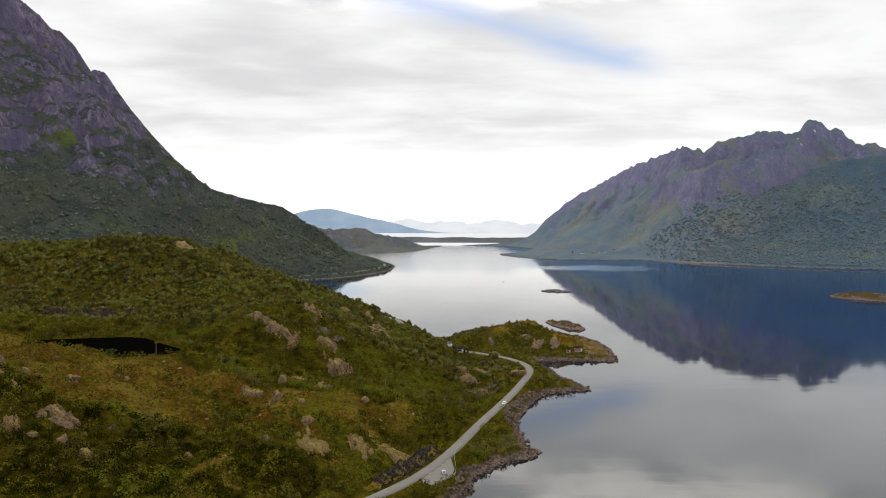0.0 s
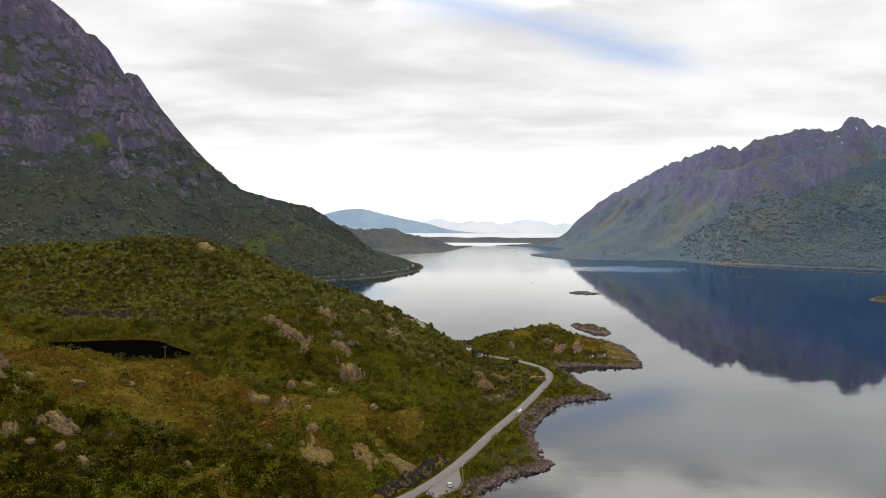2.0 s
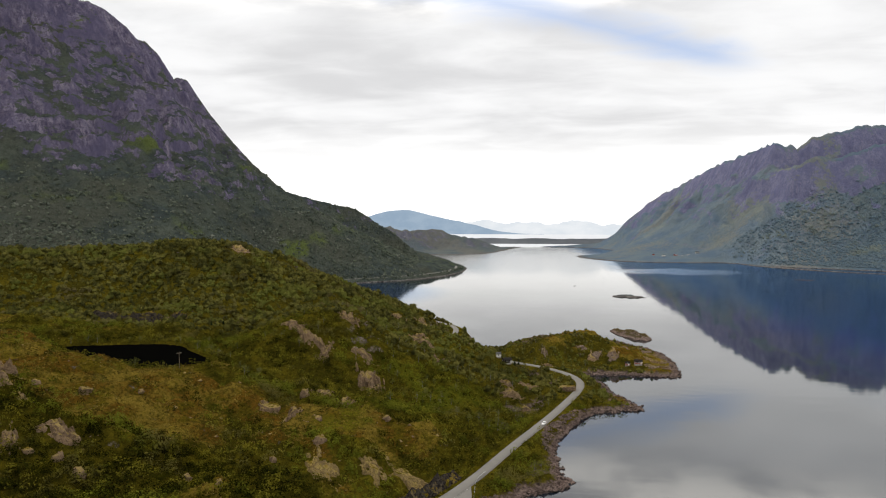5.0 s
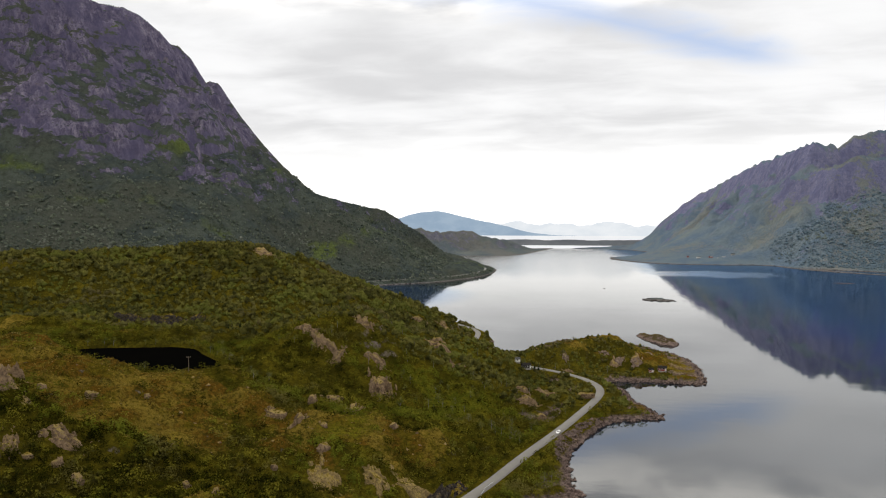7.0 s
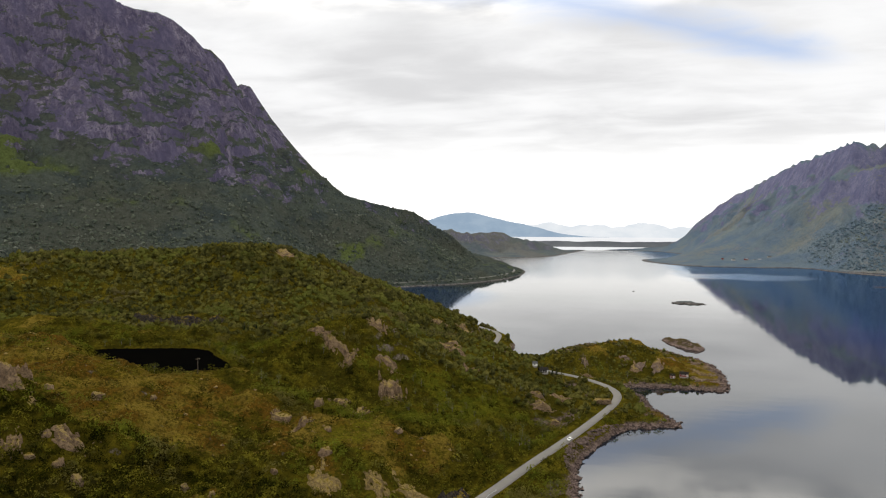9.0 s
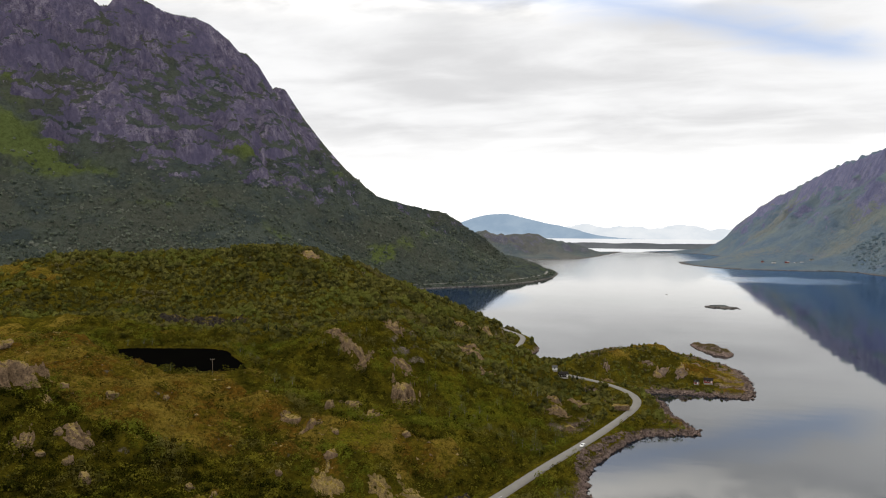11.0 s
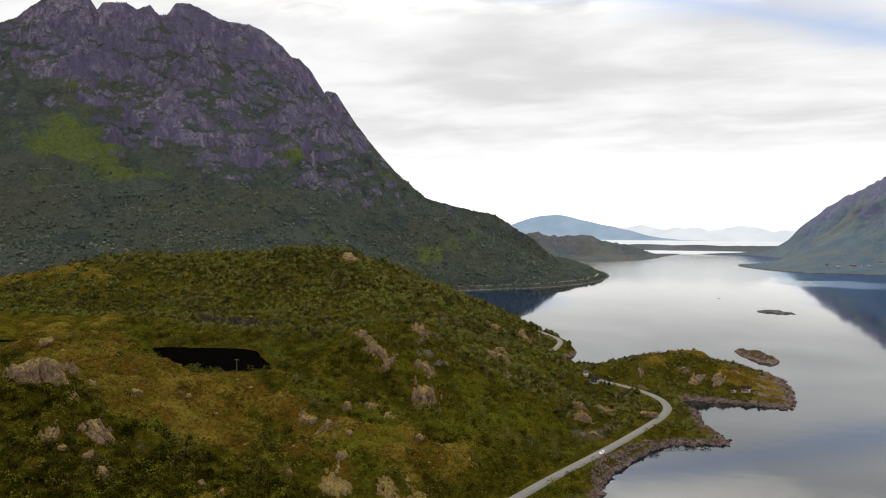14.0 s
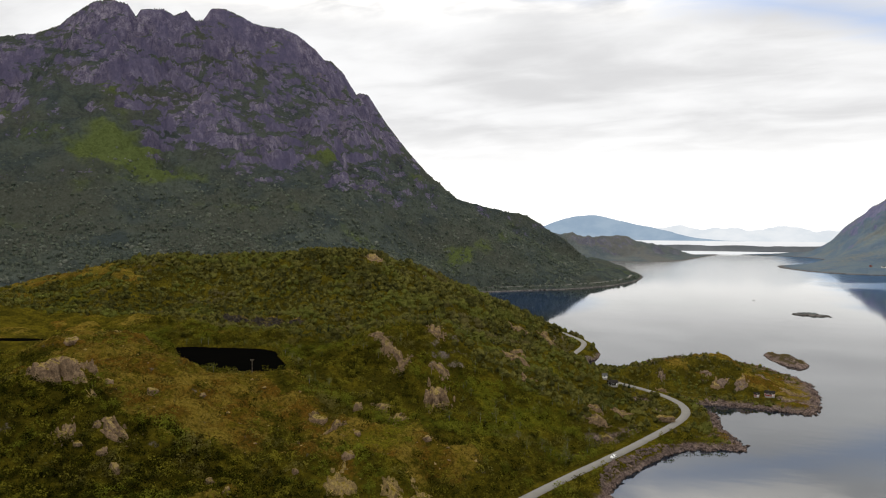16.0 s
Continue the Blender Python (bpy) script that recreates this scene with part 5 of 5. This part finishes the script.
def box(bm, x0, y0, z0, x1, y1, z1, bevel=0.0):
    made = bmesh.ops.create_cube(bm, size=1.0, matrix=Matrix.Translation(((x0 + x1) / 2, (y0 + y1) / 2, (z0 + z1) / 2)) @ Matrix.Diagonal((x1 - x0, y1 - y0, z1 - z0, 1)))
    if bevel:
        edges = list({e for v in made["verts"] for e in v.link_edges})
        bmesh.ops.bevel(bm, geom=edges, offset=bevel, segments=2, affect="EDGES")
    return bm


def boxed(*args, **more):
    return box(bmesh.new(), *args, **more)


def rod(r1, r2, z0, z1, sides=10, m=Matrix()):
    bm = bmesh.new()
    bmesh.ops.create_cone(bm, cap_ends=True, segments=sides, radius1=r1, radius2=r2, depth=z1 - z0, matrix=m @ Matrix.Translation((0, 0, (z0 + z1) / 2)))
    return bm


def extruded(profile, y0, y1):
    """A profile of x and z drawn out from y0 to y1."""
    bm = bmesh.new()
    a, b = [bm.verts.new((x, y0, z)) for x, z in profile], [bm.verts.new((x, y1, z)) for x, z in profile]
    bm.faces.new(a), bm.faces.new(b[::-1])
    for i in range(len(a)):
        j = (i + 1) % len(a)
        bm.faces.new((a[i], b[i], b[j], a[j]))
    return bm


def window(house, x, y, z, w, h, facing):
    """A framed window with a pane and a cross bar on a wall; facing is the wall's outward way along y or x."""
    def slab(u0, z0, u1, z1, lo, hi):
        return boxed(x + u0, y + min(lo * facing[1], hi * facing[1]), z + z0, x + u1, y + max(lo * facing[1], hi * facing[1]), z + z1) if facing[1] else \
            boxed(x + min(lo * facing[0], hi * facing[0]), y + u0, z + z0, x + max(lo * facing[0], hi * facing[0]), y + u1, z + z1)
    frame_bm = slab(-w / 2 - 0.1, -0.1, w / 2 + 0.1, h + 0.1, 0.0, 0.05)
    win = part("window", frame_bm, mat_white_board, house, "white-framed window")
    part("pane", slab(-w / 2, 0, w / 2, h, 0.054, 0.066), mat_glass, win)
    part("bar", slab(-0.03, 0, 0.03, h, 0.07, 0.09), mat_white_board, win)


def cabin(name, label, long, deep, wall_h, roof_h, wall_mat, roof_mat, m, windows=2, chimney=True, door=True, group=""):
    """A timber cabin with a pitched roof, boards, windows, a door and a chimney."""
    house = thing(name, label, "cabin" if group == "" else "house", group)
    part("foundation", boxed(-long / 2 + 0.05, -deep / 2 + 0.05, -1.2, long / 2 - 0.05, deep / 2 - 0.05, 0.15), mat_grey_board, house, "grey stone footing")
    profile = [(-deep / 2, 0.15), (deep / 2, 0.15), (deep / 2, wall_h), (0, wall_h + roof_h), (-deep / 2, wall_h)]
    bm = extruded(profile, -long / 2, long / 2)
    bmesh.ops.rotate(bm, verts=bm.verts, matrix=Matrix.Rotation(pi / 2, 3, "Z"))
    part("wall", bm, wall_mat, house)
    t, over = 0.18, 0.4
    slope = roof_h / (deep / 2)
    for side in (-1, 1):
        prof = [(0, wall_h + roof_h + t), (side * (deep / 2 + over), wall_h - over * slope + t), (side * (deep / 2 + over), wall_h - over * slope), (0, wall_h + roof_h)]
        bm = extruded(prof, -long / 2 - 0.35, long / 2 + 0.35)
        bmesh.ops.rotate(bm, verts=bm.verts, matrix=Matrix.Rotation(pi / 2, 3, "Z"))
        part("roof", bm, roof_mat, house)
    for k in range(windows):
        x = -long / 2 + long * (k + 1) / (windows + 1.6)
        window(house, x, -deep / 2, 1.0, 0.9, 1.0, (0, -1))
    window(house, -long / 2, 0, 1.0, 0.9, 1.0, (-1, 0))
    window(house, long / 2, 0, 1.0, 0.9, 1.0, (1, 0))
    for x in (-long / 2, long / 2):
        part("corner_board", boxed(x - 0.09, -deep / 2 - 0.03, 0.15, x + 0.09, -deep / 2 + 0.08, wall_h - 0.05), mat_white_board, house, "white corner board")
    if door:
        d = part("door", boxed(long / 2 - 1.35, -deep / 2 - 0.05, 0.15, long / 2 - 0.5, -deep / 2, 2.1), mat_white_board, house)
        part("door_handle", boxed(long / 2 - 1.27, -deep / 2 - 0.10, 1.0, long / 2 - 1.17, -deep / 2 - 0.05, 1.06), mat_steel, d)
    if chimney:
        part("chimney", boxed(-long * 0.15 - 0.3, -0.3, wall_h + roof_h * 0.6, -long * 0.15 + 0.3, 0.3, wall_h + roof_h + 0.8, bevel=0.03), mat_slate, house)
    house.matrix_world = m
    return house


def on_land(x, y, turn, lift=0.0):
    return pose(x, y, spot(x, y) + lift, 0, 0, turn)


cabin("cabin", "red wooden cabin with white windows on the islet's slope", 6.4, 4.6, 2.3, 1.3, mat_red_board, mat_dark_board, on_land(121, 620, -8, 0.8), 3)
cabin("boathouse", "small red wooden shed beside the red cabin", 3.4, 3.0, 1.9, 1.0, mat_red_board, mat_dark_board, on_land(112, 619, 6, 0.7), 1, False)
cabin("dark_cabin", "dark tarred cabin with a black roof above the road", 6.8, 4.8, 2.3, 1.4, mat_dark_board, mat_dark_board, on_land(13, 581, 25, 0.8), 2)
cabin("shed", "small white-boarded shed behind the dark cabin", 3.4, 2.8, 2.3, 1.1, mat_white_board, mat_slate, on_land(6, 588, 20, 0.7), 1, False)


def car(label, paint, m):
    """A small hatchback: body, cabin glass, bumpers, lamps and four wheels."""
    c = thing("car", label, "car", "cars on the shore road")
    side = [(-2.05, 0.32), (2.0, 0.32), (2.08, 0.62), (1.95, 0.86), (0.95, 0.98), (0.35, 1.40), (-1.35, 1.44), (-1.95, 0.98), (-2.1, 0.70)]
    bm = extruded(side, -0.86, 0.86)
    bmesh.ops.bevel(bm, geom=[e for e in bm.edges if abs(e.verts[0].co.y - e.verts[1].co.y) < 0.01], offset=0.13, segments=2, affect="EDGES")
    body = part("body", bm, paint, c)
    part("windscreen", extruded([(0.90, 1.01), (0.97, 0.99), (0.40, 1.40), (0.33, 1.40)], -0.66, 0.66), mat_glass, c, "dark windscreen")
    part("rear_window", extruded([(-1.42, 1.40), (-1.36, 1.42), (-1.90, 1.02), (-1.96, 1.02)], -0.64, 0.64), mat_glass, c)
    for s in (-1, 1):
        bm = extruded([(0.72, 1.0), (0.28, 1.34), (-1.25, 1.37), (-1.55, 1.0)], s * 0.845, s * 0.872)
        part("side_window", bm, mat_glass, c)
        part("mirror", boxed(0.55, s * 0.87 - 0.09 + s * 0.09, 0.98, 0.70, s * 0.87 + 0.09 + s * 0.09, 1.10, bevel=0.02), paint, c)
        part("headlight", boxed(1.93, s * 0.62 - 0.16, 0.62, 2.09, s * 0.62 + 0.16, 0.76, bevel=0.03), mat_lamp, c, "clear headlight")
        part("tail_light", boxed(-2.12, s * 0.68 - 0.10, 0.75, -1.99, s * 0.68 + 0.10, 0.98, bevel=0.02), mat_red_lamp, c, "red tail light")
        for x in (-1.28, 1.28):
            turn = Matrix.Translation((x, s * 0.78, 0.31)) @ Matrix.Rotation(pi / 2, 4, "X")
            w = part("wheel", rod(0.31, 0.31, -0.10, 0.10, 16, turn), mat_rubber, c, "black tyre")
            part("rim", rod(0.19, 0.17, -0.115, 0.115, 12, turn), mat_alloy, w)
    for x0, x1 in ((1.98, 2.16), (-2.17, -2.0)):
        part("bumper", boxed(x0, -0.80, 0.34, x1, 0.80, 0.56, bevel=0.06), paint, c)
    c.matrix_world = m
    return c


car("silver hatchback parked on the asphalt lay-by", mat_silver, pose(0.6, 304, 5.0, 0, 0, 98))
car("white hatchback driving along the shore road", mat_white_paint, pose(38.0, 426.5, 5.05, 0, 0, 251))


def utility_pole(label, x, y, high, turn, twin=False):
    """A timber pole with a crossarm and insulators."""
    p = thing("utility_pole", label, "pole", "utility poles")
    for dx in ((-1.6, 1.6) if twin else (0,)):
        part("post", rod(0.17, 0.11, -1.0, high, 10, Matrix.Translation((dx, 0, 0))), mat_pole, p)
    arm = part("crossarm", boxed(-2.6 if twin else -1.1, -0.16, high - 0.75, 2.6 if twin else 1.1, 0.16 - 0.04, high - 0.5, bevel=0.02), mat_pole, p)
    for dx in ((-2.4, 0, 2.4) if twin else (-0.95, 0.0, 0.95)):
        part("insulator", rod(0.07, 0.04, high - 0.5, high - 0.2, 8, Matrix.Translation((dx, -0.02, 0))), mat_ceramic, arm)
    p.matrix_world = on_land(x, y, turn)


utility_pole("grey timber utility pole beside the black pond", -154, 374, 8.5, 30)
utility_pole("grey timber utility pole on the heath above the road", -78, 452, 8.0, 40)
utility_pole("twin-legged timber power pole in the valley meadow", -735, 905, 12.0, 50, True)
utility_pole("twin-legged timber power pole on the valley's far edge", -640, 985, 12.0, 50, True)


def guard_rail():
    """A steel rail on posts round the outer edge of the lay-by."""
    g = thing("guard_rail", "low grey steel guard rail along the lay-by", "guard rail")
    pts = [Vector((x, y, 5.0)) for x, y in ((4.6, 299.0), (5.9, 304.5), (6.2, 310.0), (6.0, 318.0), (5.6, 328.0), (6.6, 336.0), (9.2, 343.0))]
    bm = bmesh.new()
    rows = []
    for k, p in enumerate(pts):
        way = (pts[min(k + 1, len(pts) - 1)] - pts[max(k - 1, 0)]).normalized()
        out = Vector((way.y, -way.x, 0))
        rows.append([bm.verts.new(p + out * o + Vector((0, 0, z))) for o, z in ((0.0, 0.42), (0.07, 0.50), (0.0, 0.58), (0.07, 0.66), (0.0, 0.74), (-0.03, 0.74), (-0.03, 0.42))])
    for a, b in zip(rows, rows[1:]):
        for i in range(7):
            bm.faces.new((a[i], a[(i + 1) % 7], b[(i + 1) % 7], b[i]))
    bm.faces.new(rows[0]), bm.faces.new(rows[-1])
    part("rail", bm, mat_steel, g)
    for a, b in zip(pts, pts[1:]):
        for k in range(2):
            q = a.lerp(b, k / 2)
            part("post", boxed(q.x - 0.11, q.y - 0.06, 4.3, q.x - 0.03, q.y + 0.06, 5.72), mat_steel, g)


guard_rail()


def lane_dashes():
    """Worn white dashes between the road and the lay-by."""
    line = ROAD[(ROAD[:, 1] > 284) & (ROAD[:, 1] < 330)]
    seg = np.hypot(*(line[1:] - line[:-1]).T)
    at = np.concatenate([[0], np.cumsum(seg)])
    for k in range(7):
        s = 4 + k * 6.0
        if s + 2.4 > at[-1]:
            break
        a = np.array([np.interp(s, at, line[:, i]) for i in (0, 1)])
        b = np.array([np.interp(s + 2.4, at, line[:, i]) for i in (0, 1)])
        w = (b - a) / np.linalg.norm(b - a)
        r = np.array([w[1], -w[0]])
        bm = bmesh.new()
        v = [bm.verts.new((*(p + r * o), 5.012)) for p, o in ((a, 3.0), (b, 3.0), (b, 3.25), (a, 3.25))]
        f = bm.faces.new(v)
        bmesh.ops.solidify(bm, geom=[f], thickness=0.012)
        me = bpy.data.meshes.new("lane_dash")
        bm.to_mesh(me)
        me.materials.append(mat_line)
        tagged(new("lane_dash", me), "worn white dash painted on the asphalt", "road marking", "dashes along the lay-by")


lane_dashes()


# trees
def birch(seed, high):
    """A slender birch: bent tapered trunk, limbs, and a loose crown of leaf sprays."""
    r = random.Random(seed)
    tree = thing("birch", "young birch with pale trunk and loose green crown", "tree", "birches")
    bm = bmesh.new()
    lean = Vector((r.uniform(-0.5, 0.5), r.uniform(-0.5, 0.5), 0))

    def limb(a, b, r1, r2):
        turn = (b - a).to_track_quat("Z", "Y").to_matrix().to_4x4()
        bmesh.ops.create_cone(bm, cap_ends=True, segments=7, radius1=r1, radius2=r2, depth=(b - a).length, matrix=Matrix.Translation((a + b) / 2) @ turn)
    base = Vector((0, 0, -0.4))
    mid, tip = lean * 0.5 + Vector((0, 0, high * 0.5)), lean + Vector((0, 0, high * 0.92))
    limb(base, mid, 0.13, 0.09), limb(mid, tip, 0.09, 0.03)
    ends = []
    for k in range(5):
        a = r.uniform(0, 6.28)
        s = base.lerp(tip, r.uniform(0.3, 0.75))
        e = s + Vector((cos(a), sin(a), r.uniform(0.5, 1.0))) * high * r.uniform(0.18, 0.28)
        limb(s, e, 0.045, 0.015)
        ends.append(e)
    part("trunk", bm, mat_bark, tree, "pale grey trunk")
    cards = []
    for k, e in enumerate(ends + [tip, lean * 0.8 + Vector((0, 0, high * 0.7))]):
        q = leaf_cards(26, high * r.uniform(0.13, 0.2), high * r.uniform(0.26, 0.36), 0.42, seed * 31 + k)
        cards.append((q + np.array(e) - [0, 0, high * 0.15]).reshape(-1, 3))
    co = np.concatenate(cards)
    me = quick_mesh("crown", co, np.arange(len(co)).reshape(-1, 4), False)
    me.materials.append(mat_birch_crown)
    crown = new("crown", me)
    crown.parent = tree
    return tree


def spruce(seed, high):
    """A dark spruce: straight trunk and drooping whorls of needle sprays."""
    r = np.random.default_rng(seed)
    tree = thing("spruce", "dark green spruce standing among the birch scrub", "tree", "spruces")
    part("trunk", rod(0.16, 0.02, -0.5, high * 0.97, 8), mat_bark, tree, "dark trunk")
    cards = []
    for h in np.linspace(0.08, 0.97, 17):
        reach = high * 0.24 * (1 - h) + 0.12
        n = max(4, int(15 * (1 - h)))
        a = r.uniform(0, 6.28) + np.arange(n) * 6.283 / n + r.uniform(-0.2, 0.2, n)
        ln = reach * r.uniform(0.75, 1.15, n)
        z = high * h + r.uniform(-0.15, 0.15, n)
        w = 0.16 + 0.22 * (1 - h)
        c, s = np.cos(a), np.sin(a)
        root = np.stack([c * 0.05, s * 0.05, z], 1)
        end = np.stack([c * ln, s * ln, z - ln * 0.45], 1)
        mid = (root + end) / 2
        sidev = np.stack([-s * w, c * w, np.full(n, -0.08)], 1)
        cards.append(np.stack([root, mid + sidev, end, mid - sidev * [1, 1, -1]], 1).reshape(-1, 3))
    co = np.concatenate(cards)
    me = quick_mesh("crown", co, np.arange(len(co)).reshape(-1, 4), False)
    me.materials.append(mat_dark_leaves)
    crown = new("crown", me)
    crown.parent = tree
    return tree


birches = [birch(k + 1, h) for k, h in enumerate((4.2, 5.0, 5.8, 4.6, 6.4))]
tr = random.Random(5)
homes = []
for zone, n in (((-60, 400, 20, 520), 60), ((-150, 430, -60, 560), 30), ((-260, 350, -120, 460), 26), ((10, 300, 60, 480), 16), ((20, 590, 90, 760), 9), ((-130, 560, -20, 720), 26)):
    k = tries = 0
    while k < n and tries < 900:
        tries += 1
        x, y = tr.uniform(zone[0], zone[2]), tr.uniform(zone[1], zone[3])
        z, lead, d, road, heath = (float(v[0]) for v in land(np.array([x]), np.array([y])))
        if d < 7 or road < 6.5 or heath > 0.45 or blocked(np.array([x]), np.array([y]))[0] or abs(x - 13) + abs(y - 583) < 14 or abs(x - 118) + abs(y - 620) < 18:
            continue
        homes.append((x, y, z))
        k += 1
for k, (x, y, z) in enumerate(homes):
    m = Matrix.Translation((x, y, z - 0.1)) @ Matrix.Rotation(tr.uniform(0, 6.28), 4, "Z") @ Matrix.Scale(tr.uniform(0.7, 1.15), 4)
    if k < len(birches):
        birches[k].matrix_world = m
    else:
        b = copy_thing(birches[k % len(birches)], m)
        b.matrix_world = m
spruces = [spruce(k + 11, h) for k, h in enumerate((7.0, 8.5))]
SPRUCES = [(-202, 515, 1.0), (-198, 513, 1.1), (-194, 518, 1.0), (-172, 640, 0.9), (-166, 644, 0.8), (-158, 642, 0.9), (19, 600, 1.0), (22, 604, 0.8)]
for k, (x, y, s) in enumerate(SPRUCES):
    m = Matrix.Translation((x, y, spot(x, y) - 0.1)) @ Matrix.Rotation(k * 1.3, 4, "Z") @ Matrix.Scale(s, 4)
    if k < 2:
        spruces[k].matrix_world = m
    else:
        copy_thing(spruces[k % 2], m).matrix_world = m


def boat(x, y, turn):
    """A small open motor boat lying on the water."""
    b = thing("boat", "small white open boat lying on the fjord", "boat")
    bm = bmesh.new()
    rows = []
    for t in np.linspace(0, 1, 9):
        w = 0.95 * (1 - t ** 3)
        xx = -2.6 + 5.2 * t
        rows.append([bm.verts.new((xx, yy * w, zz + 0.25 * t * t)) for yy, zz in ((-1, 0.62), (-0.8, 0.05), (0, -0.18), (0.8, 0.05), (1, 0.62), (0.85, 0.62), (0, 0.15), (-0.85, 0.62))])
    for a, c in zip(rows, rows[1:]):
        for i in range(8):
            bm.faces.new((a[i], a[(i + 1) % 8], c[(i + 1) % 8], c[i]))
    bm.faces.new(rows[0])
    bmesh.ops.remove_doubles(bm, verts=bm.verts, dist=0.01)
    part("hull", bm, mat_white_paint, b)
    part("console", boxed(-0.6, -0.45, 0.2, 0.2, 0.45, 1.25, bevel=0.06), mat_grey_board, b)
    part("outboard", boxed(-3.0, -0.2, 0.1, -2.55, 0.2, 1.0, bevel=0.06), mat_rubber, b)
    b.matrix_world = pose(x, y, 0.0, 0, 0, turn)


boat(131, 1500, 40)


def farm(x, y, z, turn, long, walls, roof):
    cabin("farmhouse", "small farmhouse on the low shore across the fjord", long, long * 0.62, 3.4, 2.4, walls, roof, pose(x, y, z, 0, 0, turn), 2, True, True, "houses across the fjord")


for x, y, turn, long, walls, roof in ((575, 2880, 10, 12, mat_white_board, mat_slate), (625, 2900, 40, 15, mat_red_board, mat_sheet_roof), (665, 2860, -20, 11, mat_white_board, mat_sheet_roof),
                                      (705, 2890, 5, 13, mat_grey_board, mat_slate), (640, 2830, 30, 10, mat_white_board, mat_slate), (540, 2900, 60, 10, mat_red_board, mat_slate)):
    farm(x, y, height_on("mountain_east", x, y) + 0.9, turn, long, walls, roof)
